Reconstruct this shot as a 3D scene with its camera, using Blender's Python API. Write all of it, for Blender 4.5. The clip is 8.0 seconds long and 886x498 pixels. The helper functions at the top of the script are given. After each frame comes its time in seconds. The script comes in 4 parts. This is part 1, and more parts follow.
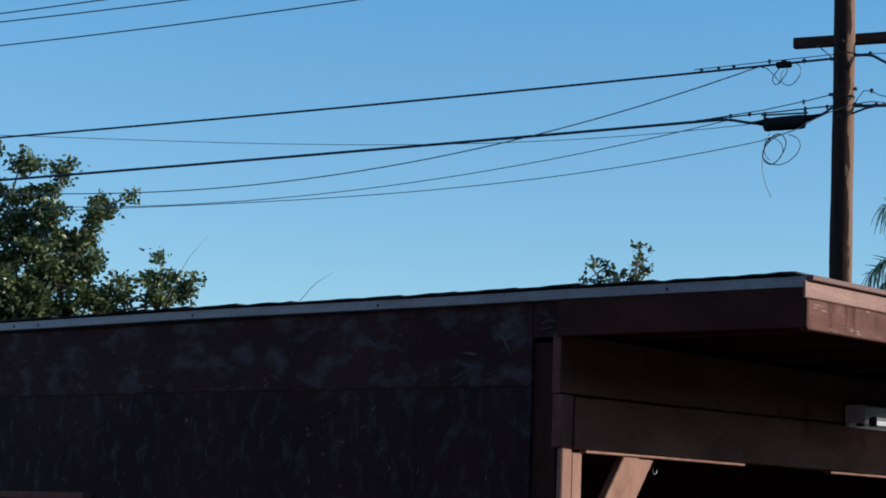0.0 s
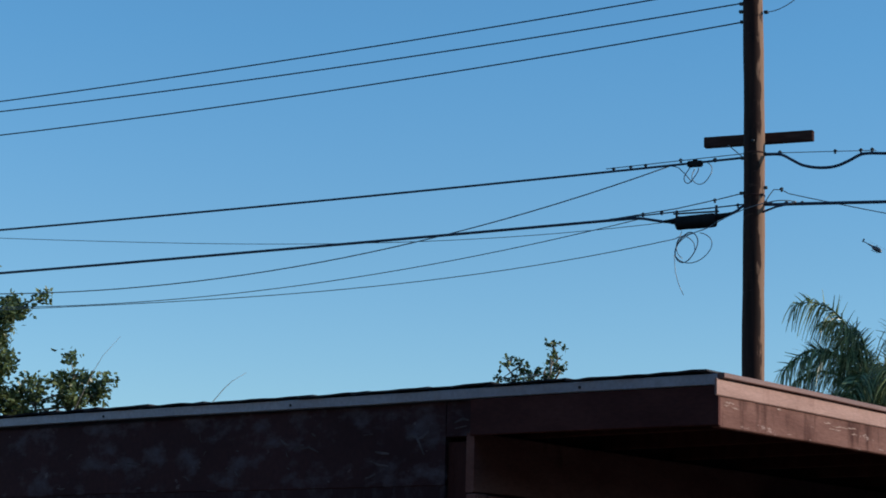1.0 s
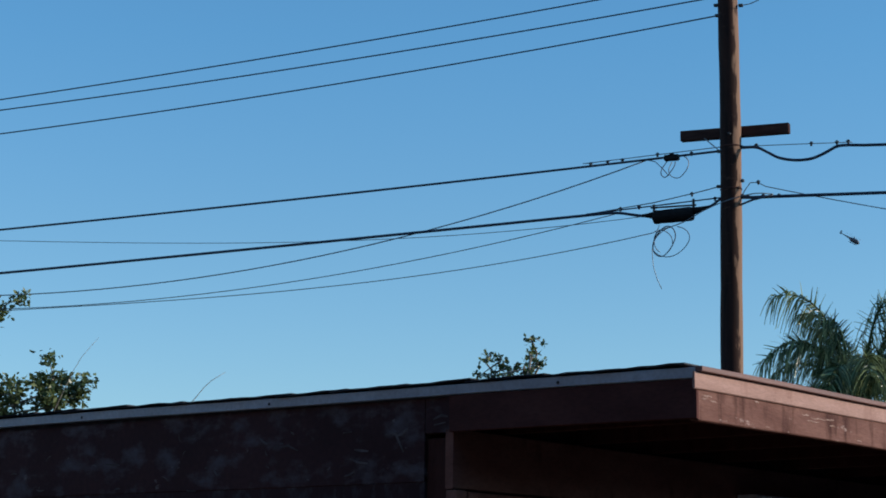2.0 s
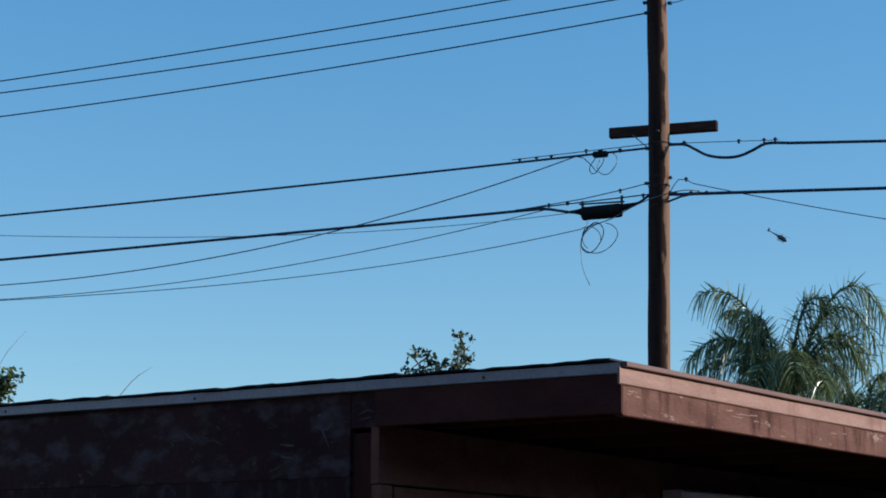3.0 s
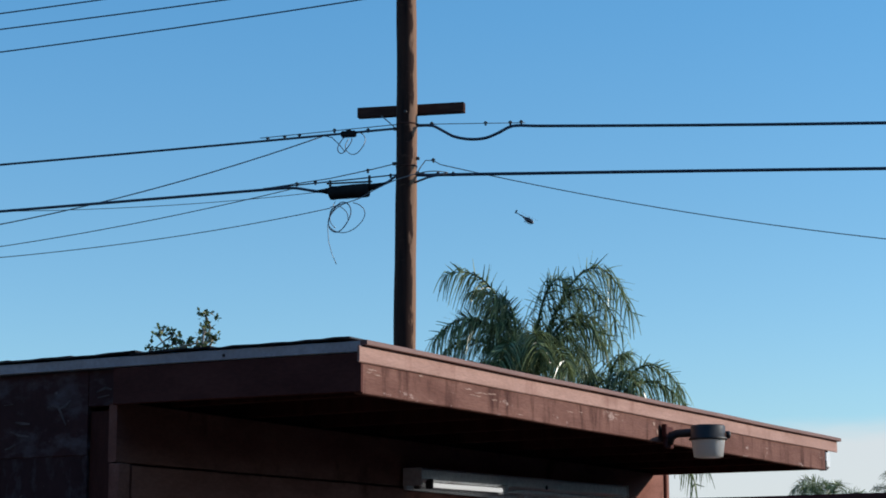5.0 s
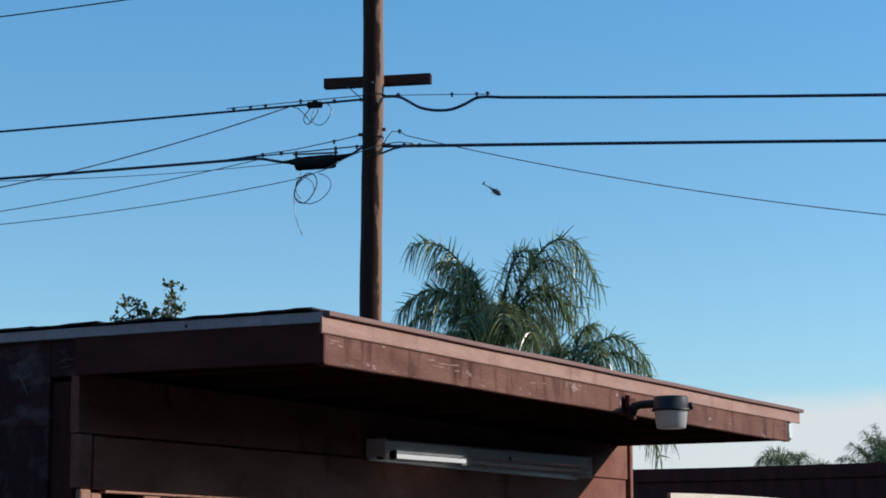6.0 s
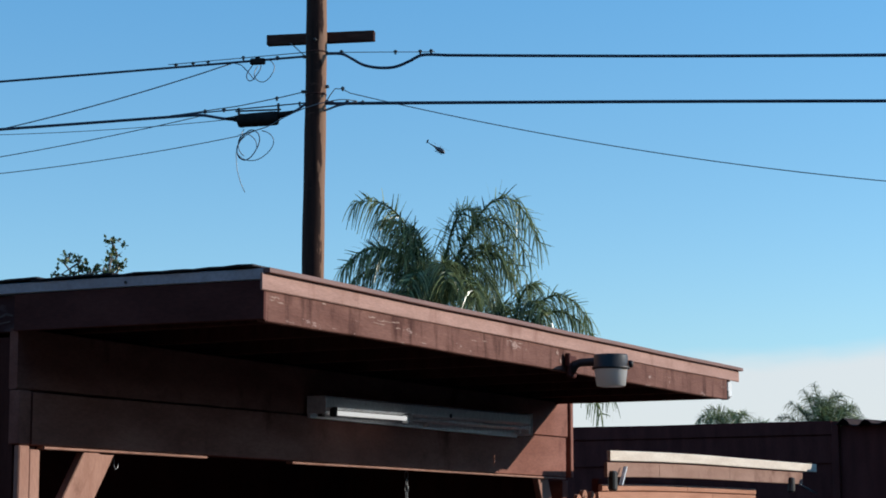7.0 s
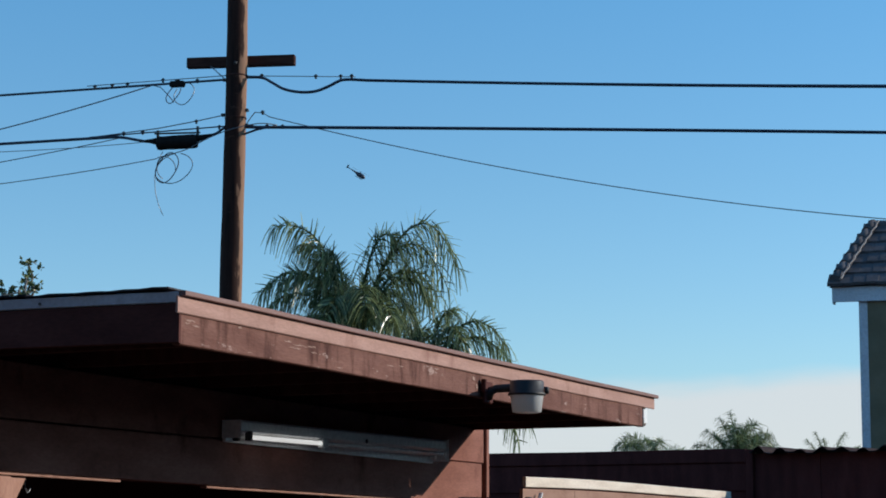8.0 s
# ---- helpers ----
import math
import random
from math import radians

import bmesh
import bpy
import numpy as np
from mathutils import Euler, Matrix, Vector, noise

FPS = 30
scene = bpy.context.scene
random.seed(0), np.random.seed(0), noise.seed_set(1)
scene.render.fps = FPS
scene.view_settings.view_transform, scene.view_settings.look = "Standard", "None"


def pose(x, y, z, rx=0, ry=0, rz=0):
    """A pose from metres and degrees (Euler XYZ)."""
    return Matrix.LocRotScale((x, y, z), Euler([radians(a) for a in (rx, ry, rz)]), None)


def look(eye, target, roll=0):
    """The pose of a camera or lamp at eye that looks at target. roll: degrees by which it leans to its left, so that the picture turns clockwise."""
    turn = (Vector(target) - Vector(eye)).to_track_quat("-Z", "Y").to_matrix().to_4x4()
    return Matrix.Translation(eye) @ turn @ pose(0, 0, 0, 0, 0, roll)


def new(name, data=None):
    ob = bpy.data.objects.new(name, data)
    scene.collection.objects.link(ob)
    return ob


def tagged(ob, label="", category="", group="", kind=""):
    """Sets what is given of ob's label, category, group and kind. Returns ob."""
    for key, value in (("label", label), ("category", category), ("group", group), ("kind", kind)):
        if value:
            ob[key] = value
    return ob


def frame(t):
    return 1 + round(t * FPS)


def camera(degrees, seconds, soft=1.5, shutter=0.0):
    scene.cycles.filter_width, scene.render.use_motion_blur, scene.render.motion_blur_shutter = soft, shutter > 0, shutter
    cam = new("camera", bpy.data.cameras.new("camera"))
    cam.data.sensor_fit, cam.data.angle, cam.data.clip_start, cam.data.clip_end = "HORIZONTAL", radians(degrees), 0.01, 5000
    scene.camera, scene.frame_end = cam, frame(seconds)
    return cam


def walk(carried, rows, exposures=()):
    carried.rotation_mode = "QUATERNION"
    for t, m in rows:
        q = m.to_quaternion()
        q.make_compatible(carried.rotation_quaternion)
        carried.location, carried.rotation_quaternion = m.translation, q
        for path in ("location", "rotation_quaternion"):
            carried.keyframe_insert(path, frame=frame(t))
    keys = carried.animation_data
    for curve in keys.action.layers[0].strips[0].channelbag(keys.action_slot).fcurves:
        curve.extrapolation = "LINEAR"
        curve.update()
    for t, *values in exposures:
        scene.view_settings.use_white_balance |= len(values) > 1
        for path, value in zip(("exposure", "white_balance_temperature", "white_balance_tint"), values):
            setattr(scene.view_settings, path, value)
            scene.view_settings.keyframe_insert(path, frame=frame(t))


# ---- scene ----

# ---------------------------------------------------------------- camera
cam = camera(24, 8.0, soft=1.8, shutter=0.0)


def held(x, y, z, rx, rz, roll):
    return pose(x, y, z, rx, 0, rz) @ pose(0, 0, 0, 0, 0, roll)


walk(cam, [
    (0.0, held(-0.046, 0, 1.605, 97.725, 8.239, 2.000)),
    (0.2, held(-0.045, 0, 1.605, 98.860, 7.640, 2.005)),
    (0.3, held(-0.044, 0, 1.606, 100.330, 7.450, 2.012)),
    (0.5, held(-0.042, 0, 1.606, 100.303, 7.489, 2.025)),
    (0.7, held(-0.040, 0, 1.606, 100.416, 6.509, 2.222)),
    (1.0, held(-0.037, 0, 1.606, 100.512, 5.954, 1.443)),
    (1.2, held(-0.036, 0, 1.606, 100.610, 5.411, 0.699)),
    (2.3, held(-0.026, 0, 1.606, 100.142, 5.298, 0.608)),
    (2.5, held(-0.023, 0, 1.605, 99.929, 4.945, 0.593)),
    (2.8, held(-0.019, 0, 1.603, 100.084, 4.187, 0.646)),
    (3.0, held(-0.017, 0, 1.603, 100.332, 3.390, 0.563)),
    (3.3, held(-0.013, 0, 1.603, 100.480, 1.769, 0.122)),
    (3.5, held(-0.011, 0, 1.602, 100.340, 0.636, -0.221)),
    (4.0, held(-0.005, 0, 1.600, 100.395, -0.356, -0.581)),
    (4.5, held(0.004, 0, 1.599, 99.827, -1.561, -0.348)),
    (5.0, held(0.013, 0, 1.598, 99.803, -3.600, -0.048)),
    (5.2, held(0.017, 0, 1.598, 99.922, -4.420, 0.315)),
    (6.3, held(0.034, 0, 1.596, 98.222, -4.563, -0.184)),
    (6.5, held(0.036, 0, 1.595, 97.756, -4.879, -0.143)),
    (6.8, held(0.038, 0, 1.594, 97.689, -5.605, -0.092)),
    (7.0, held(0.040, 0, 1.594, 97.864, -6.078, -0.031)),
    (7.3, held(0.042, 0, 1.593, 98.388, -7.044, 0.197)),
    (7.5, held(0.044, 0, 1.593, 98.462, -7.592, 0.325)),
    (7.7, held(0.046, 0, 1.593, 98.412, -8.296, 0.342)),
    (8.0, held(0.049, 0, 1.592, 98.572, -8.316, 0.225)),
], exposures=[(0.0, 0.04), (0.5, -0.06), (1.2, -0.06), (2.5, -0.04), (4.0, 0.02), (5.0, 0.05), (6.5, 0.05), (7.0, 0.13), (7.5, 0.05), (8.0, 0.02)])

# ---------------------------------------------------------------- light
SUN_EL, SUN_AZ = radians(17.6), math.atan2(1.0, 0.017)   # from +y, clockwise
sun_dir = Vector((math.sin(SUN_AZ) * math.cos(SUN_EL), math.cos(SUN_AZ) * math.cos(SUN_EL), math.sin(SUN_EL)))
world = bpy.data.worlds.new("sky")
scene.world = world
world.use_nodes = True
wt = world.node_tree
wt.nodes.clear()
w_out = wt.nodes.new("ShaderNodeOutputWorld")
w_bg = wt.nodes.new("ShaderNodeBackground")
sky = wt.nodes.new("ShaderNodeTexSky")
sky.sky_type = "NISHITA"
sky.sun_disc = False
sky.sun_elevation, sky.sun_rotation = SUN_EL, SUN_AZ
sky.air_density, sky.dust_density, sky.ozone_density = 1.0, 0.25, 4.0
w_bg.inputs["Strength"].default_value = 0.146
# a low bank of pale cloud all round the horizon
w_tc = wt.nodes.new("ShaderNodeTexCoord")
w_sep = wt.nodes.new("ShaderNodeSeparateXYZ")
w_map = wt.nodes.new("ShaderNodeMapping")
w_map.inputs["Scale"].default_value = (5, 5, 22)
w_noise = wt.nodes.new("ShaderNodeTexNoise")
w_noise.inputs["Scale"].default_value, w_noise.inputs["Detail"].default_value = 1.6, 4
w_add = wt.nodes.new("ShaderNodeMath")
w_add.operation = "MULTIPLY_ADD"
w_add.inputs[1].default_value, w_add.inputs[2].default_value = 0.035, -0.0175
w_sum = wt.nodes.new("ShaderNodeMath")
w_sum.operation = "ADD"
w_ramp = wt.nodes.new("ShaderNodeMapRange")
w_ramp.interpolation_type = "SMOOTHSTEP"
w_ramp.inputs["From Min"].default_value, w_ramp.inputs["From Max"].default_value = 0.076, 0.093
w_ramp.inputs["To Min"].default_value, w_ramp.inputs["To Max"].default_value = 0.85, 0.0
w_mix = wt.nodes.new("ShaderNodeMixRGB")
w_mix.inputs["Color2"].default_value = (4.75, 4.95, 5.12, 1)
wt.links.new(w_tc.outputs["Generated"], w_sep.inputs[0])
wt.links.new(w_tc.outputs["Generated"], w_map.inputs[0])
wt.links.new(w_map.outputs[0], w_noise.inputs["Vector"])
wt.links.new(w_noise.outputs["Fac"], w_add.inputs[0])
wt.links.new(w_add.outputs[0], w_sum.inputs[0])
wt.links.new(w_sep.outputs["Z"], w_sum.inputs[1])
wt.links.new(w_sum.outputs[0], w_ramp.inputs["Value"])
wt.links.new(w_ramp.outputs[0], w_mix.inputs["Fac"])
w_tint = wt.nodes.new("ShaderNodeMixRGB")
w_tint.blend_type = "MULTIPLY"
w_tint.inputs["Fac"].default_value = 1.0
w_air = wt.nodes.new("ShaderNodeValToRGB")      # clear dry air, hazier low down
w_air.color_ramp.elements[0].position, w_air.color_ramp.elements[0].color = 0.08, (0.99, 1.12, 1.16, 1)
w_air.color_ramp.elements[1].position, w_air.color_ramp.elements[1].color = 0.28, (0.75, 1.17, 1.25, 1)
w_half = w_air.color_ramp.elements.new(0.18)
w_half.color = (0.87, 1.12, 1.16, 1)
wt.links.new(w_sep.outputs["Z"], w_air.inputs[0])
wt.links.new(w_air.outputs[0], w_tint.inputs["Color2"])
wt.links.new(sky.outputs[0], w_tint.inputs["Color1"])
wt.links.new(w_tint.outputs[0], w_mix.inputs["Color1"])
wt.links.new(w_mix.outputs[0], w_bg.inputs["Color"])
wt.links.new(w_bg.outputs[0], w_out.inputs["Surface"])

sun_data = bpy.data.lights.new("sun", "SUN")
sun_data.energy, sun_data.angle, sun_data.color = 3.9, radians(0.5), (1.0, 0.92, 0.82)
sun = new("sun", sun_data)
sun.matrix_world = look((30, -3, 20), Vector((30, -3, 20)) - sun_dir)


# ---------------------------------------------------------------- materials
def material(name, base, second, rough=0.8, scale=6.0, stretch=(1, 1, 1), grain=60.0, bump=0.3, metal=0.0,
             stain=None, stain_at=(0.55, 0.7), stain_scale=3.0, stain_stretch=(1, 1, 1), by_object=0.0, distance=0.01, fleck=None, fleck_at=(0.68, 0.72), fleck_scale=9.0, sheen=0.10):
    """Two-scale mottled paint, wood or stone: base to second by a broad noise, a fine grain on top, and stains."""
    m = bpy.data.materials.new(name)
    m.use_nodes = True
    nt = m.node_tree
    bsdf = nt.nodes["Principled BSDF"]
    bsdf.inputs["Metallic"].default_value = metal
    bsdf.inputs["Specular IOR Level"].default_value = sheen
    tc = nt.nodes.new("ShaderNodeTexCoord")
    mp = nt.nodes.new("ShaderNodeMapping")
    mp.inputs["Scale"].default_value = stretch
    nt.links.new(tc.outputs["Object"], mp.inputs[0])
    broad = nt.nodes.new("ShaderNodeTexNoise")
    broad.inputs["Scale"].default_value, broad.inputs["Detail"].default_value = scale, 5
    fine = nt.nodes.new("ShaderNodeTexNoise")
    fine.inputs["Scale"].default_value, fine.inputs["Detail"].default_value = grain, 6
    for n in (broad, fine):
        nt.links.new(mp.outputs[0], n.inputs["Vector"])
    r1 = nt.nodes.new("ShaderNodeValToRGB")
    r1.color_ramp.elements[0].position, r1.color_ramp.elements[1].position = 0.35, 0.66
    r1.color_ramp.elements[0].color, r1.color_ramp.elements[1].color = (*base, 1), (*second, 1)
    nt.links.new(broad.outputs["Fac"], r1.inputs[0])
    r2 = nt.nodes.new("ShaderNodeMapRange")
    r2.inputs["From Min"].default_value, r2.inputs["From Max"].default_value = 0.3, 0.7
    r2.inputs["To Min"].default_value, r2.inputs["To Max"].default_value = 0.86, 1.1
    nt.links.new(fine.outputs["Fac"], r2.inputs["Value"])
    mul = nt.nodes.new("ShaderNodeVectorMath")
    mul.operation = "SCALE"
    nt.links.new(r1.outputs[0], mul.inputs[0])
    nt.links.new(r2.outputs[0], mul.inputs["Scale"])
    colour = mul.outputs[0]
    if stain:
        mp2 = nt.nodes.new("ShaderNodeMapping")
        mp2.inputs["Scale"].default_value = stain_stretch
        nt.links.new(tc.outputs["Object"], mp2.inputs[0])
        sn = nt.nodes.new("ShaderNodeTexNoise")
        sn.inputs["Scale"].default_value, sn.inputs["Detail"].default_value, sn.inputs["Roughness"].default_value = stain_scale, 7, 0.62
        nt.links.new(mp2.outputs[0], sn.inputs["Vector"])
        sr = nt.nodes.new("ShaderNodeMapRange")
        sr.inputs["From Min"].default_value, sr.inputs["From Max"].default_value = stain_at
        nt.links.new(sn.outputs["Fac"], sr.inputs["Value"])
        sm = nt.nodes.new("ShaderNodeMixRGB")
        sm.inputs["Color2"].default_value = (*stain, 1)
        nt.links.new(sr.outputs[0], sm.inputs["Fac"])
        nt.links.new(colour, sm.inputs["Color1"])
        colour = sm.outputs[0]
    if fleck:
        mp3 = nt.nodes.new("ShaderNodeMapping")
        mp3.inputs["Scale"].default_value = (0.6, 1, 1.6)
        nt.links.new(tc.outputs["Object"], mp3.inputs[0])
        fn = nt.nodes.new("ShaderNodeTexNoise")
        fn.inputs["Scale"].default_value, fn.inputs["Detail"].default_value, fn.inputs["Roughness"].default_value = fleck_scale, 8, 0.7
        nt.links.new(mp3.outputs[0], fn.inputs["Vector"])
        fr = nt.nodes.new("ShaderNodeMapRange")
        fr.inputs["From Min"].default_value, fr.inputs["From Max"].default_value = fleck_at
        nt.links.new(fn.outputs["Fac"], fr.inputs["Value"])
        fm = nt.nodes.new("ShaderNodeMixRGB")
        fm.inputs["Color2"].default_value = (*fleck, 1)
        nt.links.new(fr.outputs[0], fm.inputs["Fac"])
        nt.links.new(colour, fm.inputs["Color1"])
        colour = fm.outputs[0]
    if by_object:
        oi = nt.nodes.new("ShaderNodeObjectInfo")
        om = nt.nodes.new("ShaderNodeMapRange")
        om.inputs["To Min"].default_value, om.inputs["To Max"].default_value = 1 - by_object, 1 + by_object
        nt.links.new(oi.outputs["Random"], om.inputs["Value"])
        ms = nt.nodes.new("ShaderNodeVectorMath")
        ms.operation = "SCALE"
        nt.links.new(colour, ms.inputs[0])
        nt.links.new(om.outputs[0], ms.inputs["Scale"])
        colour = ms.outputs[0]
    nt.links.new(colour, bsdf.inputs["Base Color"])
    rr = nt.nodes.new("ShaderNodeMapRange")
    rr.inputs["To Min"].default_value, rr.inputs["To Max"].default_value = rough - 0.12, min(1.0, rough + 0.12)
    nt.links.new(broad.outputs["Fac"], rr.inputs["Value"])
    nt.links.new(rr.outputs[0], bsdf.inputs["Roughness"])
    if bump:
        bp = nt.nodes.new("ShaderNodeBump")
        bp.inputs["Strength"].default_value, bp.inputs["Distance"].default_value = bump, distance
        nt.links.new(fine.outputs["Fac"], bp.inputs["Height"])
        nt.links.new(bp.outputs[0], bsdf.inputs["Normal"])
    return m


def leaf_material(name, dark, light, rough=0.45, through_light=0.25):
    m = bpy.data.materials.new(name)
    m.use_nodes = True
    nt = m.node_tree
    bsdf = nt.nodes["Principled BSDF"]
    geo = nt.nodes.new("ShaderNodeNewGeometry")
    ramp = nt.nodes.new("ShaderNodeValToRGB")
    ramp.color_ramp.elements[0].color, ramp.color_ramp.elements[1].color = (*dark, 1), (*light, 1)
    nt.links.new(geo.outputs["Random Per Island"], ramp.inputs[0])
    nt.links.new(ramp.outputs[0], bsdf.inputs["Base Color"])
    bsdf.inputs["Roughness"].default_value = rough
    tr = nt.nodes.new("ShaderNodeBsdfTranslucent")
    nt.links.new(ramp.outputs[0], tr.inputs["Color"])
    mix = nt.nodes.new("ShaderNodeMixShader")
    mix.inputs[0].default_value = through_light
    nt.links.new(bsdf.outputs[0], mix.inputs[1])
    nt.links.new(tr.outputs[0], mix.inputs[2])
    nt.links.new(mix.outputs[0], nt.nodes["Material Output"].inputs["Surface"])
    return m


M_FASCIA = material("worn_brown_fascia", (0.150, 0.066, 0.051), (0.235, 0.118, 0.093), 0.75, 2.4, (1, 4, 4), 26, 0.3,
                    stain=(0.070, 0.026, 0.020), stain_at=(0.51, 0.64), stain_scale=2.6, stain_stretch=(3.2, 1, 0.8),
                    fleck=(0.40, 0.28, 0.245), fleck_at=(0.60, 0.64), fleck_scale=8.0)
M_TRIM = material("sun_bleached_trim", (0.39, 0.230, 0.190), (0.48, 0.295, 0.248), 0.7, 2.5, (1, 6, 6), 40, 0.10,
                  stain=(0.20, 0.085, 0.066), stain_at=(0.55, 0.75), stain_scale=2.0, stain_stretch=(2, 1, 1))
M_BROWN = material("brown_paint", (0.215, 0.088, 0.066), (0.30, 0.136, 0.104), 0.75, 2.5, (1, 3, 3), 35, 0.12,
                   stain=(0.115, 0.040, 0.030), stain_at=(0.56, 0.72), stain_scale=2.6, stain_stretch=(1.5, 1, 1))
# darker copy of the brown paint, with the side's shade put into its colour
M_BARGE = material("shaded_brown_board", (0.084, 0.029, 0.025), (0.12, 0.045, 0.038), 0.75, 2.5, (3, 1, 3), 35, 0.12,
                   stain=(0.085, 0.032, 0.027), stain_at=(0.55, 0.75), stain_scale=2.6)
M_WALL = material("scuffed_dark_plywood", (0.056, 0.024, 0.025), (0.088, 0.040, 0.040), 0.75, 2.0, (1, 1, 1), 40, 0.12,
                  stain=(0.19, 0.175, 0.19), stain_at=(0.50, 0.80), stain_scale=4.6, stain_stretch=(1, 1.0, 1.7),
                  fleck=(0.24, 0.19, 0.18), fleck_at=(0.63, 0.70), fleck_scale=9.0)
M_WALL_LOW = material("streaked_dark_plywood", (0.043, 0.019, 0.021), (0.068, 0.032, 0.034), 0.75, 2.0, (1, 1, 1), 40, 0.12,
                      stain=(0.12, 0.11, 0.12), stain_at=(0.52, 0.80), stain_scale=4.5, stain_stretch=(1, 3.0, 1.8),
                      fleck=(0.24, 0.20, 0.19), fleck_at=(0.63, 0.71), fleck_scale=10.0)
M_POST = material("light_brown_post", (0.35, 0.190, 0.145), (0.44, 0.255, 0.200), 0.75, 3.0, (6, 6, 1), 40, 0.15,
                  stain=(0.17, 0.078, 0.058), stain_at=(0.55, 0.72), stain_scale=4)
M_DRIP = material("grey_metal_edge", (0.33, 0.35, 0.39), (0.44, 0.46, 0.50), 0.5, 3.0, (1, 1, 1), 60, 0.1, metal=0.2,
                  stain=(0.24, 0.22, 0.22), stain_at=(0.6, 0.8), stain_scale=5, sheen=0.5)
M_DRIP_BROWN = material("mauve_brown_metal", (0.20, 0.105, 0.090), (0.26, 0.145, 0.125), 0.6, 3.0, (1, 4, 4), 60, 0.1, sheen=0.3)
M_SHINGLE = material("dark_shingle", (0.035, 0.036, 0.042), (0.07, 0.07, 0.078), 0.95, 8.0, (1, 1, 1), 120, 0.8, by_object=0.25)
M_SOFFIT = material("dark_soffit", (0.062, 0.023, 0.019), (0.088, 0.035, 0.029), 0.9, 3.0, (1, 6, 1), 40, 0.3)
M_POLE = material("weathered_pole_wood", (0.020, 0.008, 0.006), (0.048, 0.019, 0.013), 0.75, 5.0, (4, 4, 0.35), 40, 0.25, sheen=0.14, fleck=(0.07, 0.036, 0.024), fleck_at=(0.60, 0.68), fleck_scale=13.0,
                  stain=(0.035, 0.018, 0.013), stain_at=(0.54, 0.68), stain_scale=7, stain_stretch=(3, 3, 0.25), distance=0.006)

# a ragged paler strip down the pole's sunward flank, its sunlight put into the colour
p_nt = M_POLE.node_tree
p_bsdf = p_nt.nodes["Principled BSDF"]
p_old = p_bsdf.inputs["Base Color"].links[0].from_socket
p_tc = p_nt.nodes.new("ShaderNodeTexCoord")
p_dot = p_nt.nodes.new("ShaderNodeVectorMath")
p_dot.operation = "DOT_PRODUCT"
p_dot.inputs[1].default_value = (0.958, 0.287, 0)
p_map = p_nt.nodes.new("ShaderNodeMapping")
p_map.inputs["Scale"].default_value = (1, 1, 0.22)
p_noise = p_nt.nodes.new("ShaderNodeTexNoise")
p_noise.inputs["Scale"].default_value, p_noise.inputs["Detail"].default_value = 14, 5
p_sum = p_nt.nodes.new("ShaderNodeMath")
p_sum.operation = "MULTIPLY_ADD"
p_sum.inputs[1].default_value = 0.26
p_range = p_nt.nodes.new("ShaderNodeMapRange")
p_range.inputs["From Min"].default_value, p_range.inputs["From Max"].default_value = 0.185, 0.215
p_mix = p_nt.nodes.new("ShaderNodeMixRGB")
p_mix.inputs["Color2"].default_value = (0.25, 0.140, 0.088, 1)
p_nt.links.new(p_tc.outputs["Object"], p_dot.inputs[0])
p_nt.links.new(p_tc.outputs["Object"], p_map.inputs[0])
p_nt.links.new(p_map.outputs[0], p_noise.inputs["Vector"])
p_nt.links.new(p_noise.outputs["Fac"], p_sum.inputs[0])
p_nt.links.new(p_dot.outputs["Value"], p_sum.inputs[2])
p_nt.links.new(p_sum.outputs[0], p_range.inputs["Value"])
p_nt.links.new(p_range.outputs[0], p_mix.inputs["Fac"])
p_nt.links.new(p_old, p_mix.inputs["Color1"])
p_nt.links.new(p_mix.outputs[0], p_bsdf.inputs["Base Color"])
M_ARM = material("dark_crossarm_wood", (0.048, 0.022, 0.018), (0.078, 0.038, 0.030), 0.9, 4.0, (1, 5, 5), 50, 0.5)
M_CABLE = material("black_cable", (0.012, 0.024, 0.050), (0.020, 0.036, 0.068), 0.55, 6.0, (1, 1, 1), 30, 0, sheen=0.5)
M_STRAND = material("steel_strand", (0.16, 0.17, 0.18), (0.24, 0.25, 0.26), 0.45, 6.0, (1, 1, 1), 30, 0, metal=0.6, sheen=0.5)
M_RUBBER = material("black_closure_plastic", (0.012, 0.010, 0.010), (0.02, 0.017, 0.017), 0.75, 9.0, (1, 1, 1), 60, 0.2)
M_WHITE = material("white_enamel", (0.80, 0.82, 0.82), (0.87, 0.89, 0.89), 0.35, 3.0, (1, 1, 1), 40, 0.05,
                   stain=(0.45, 0.42, 0.38), stain_at=(0.62, 0.85), stain_scale=4, sheen=0.5)
M_TUBE = material("white_glass_tube", (0.85, 0.86, 0.86), (0.9, 0.9, 0.9), 0.18, 2.0, (1, 1, 1), 40, 0, sheen=0.5)
M_TUBE_LIT = material("glowing_glass_tube", (0.85, 0.86, 0.86), (0.9, 0.9, 0.9), 0.18, 2.0, (1, 1, 1), 40, 0, sheen=0.5)
M_TUBE_LIT.node_tree.nodes["Principled BSDF"].inputs["Emission Color"].default_value = (1.0, 1.0, 0.97, 1)
M_TUBE_LIT.node_tree.nodes["Principled BSDF"].inputs["Emission Strength"].default_value = 0.6
M_BLACK = material("black_fitting", (0.02, 0.02, 0.02), (0.03, 0.028, 0.028), 0.5, 6.0, (1, 1, 1), 40, 0.1, sheen=0.5)
M_LENS = leaf_material("frosted_lens", (0.94, 0.95, 0.95), (0.96, 0.97, 0.97), 0.35, 0.45)
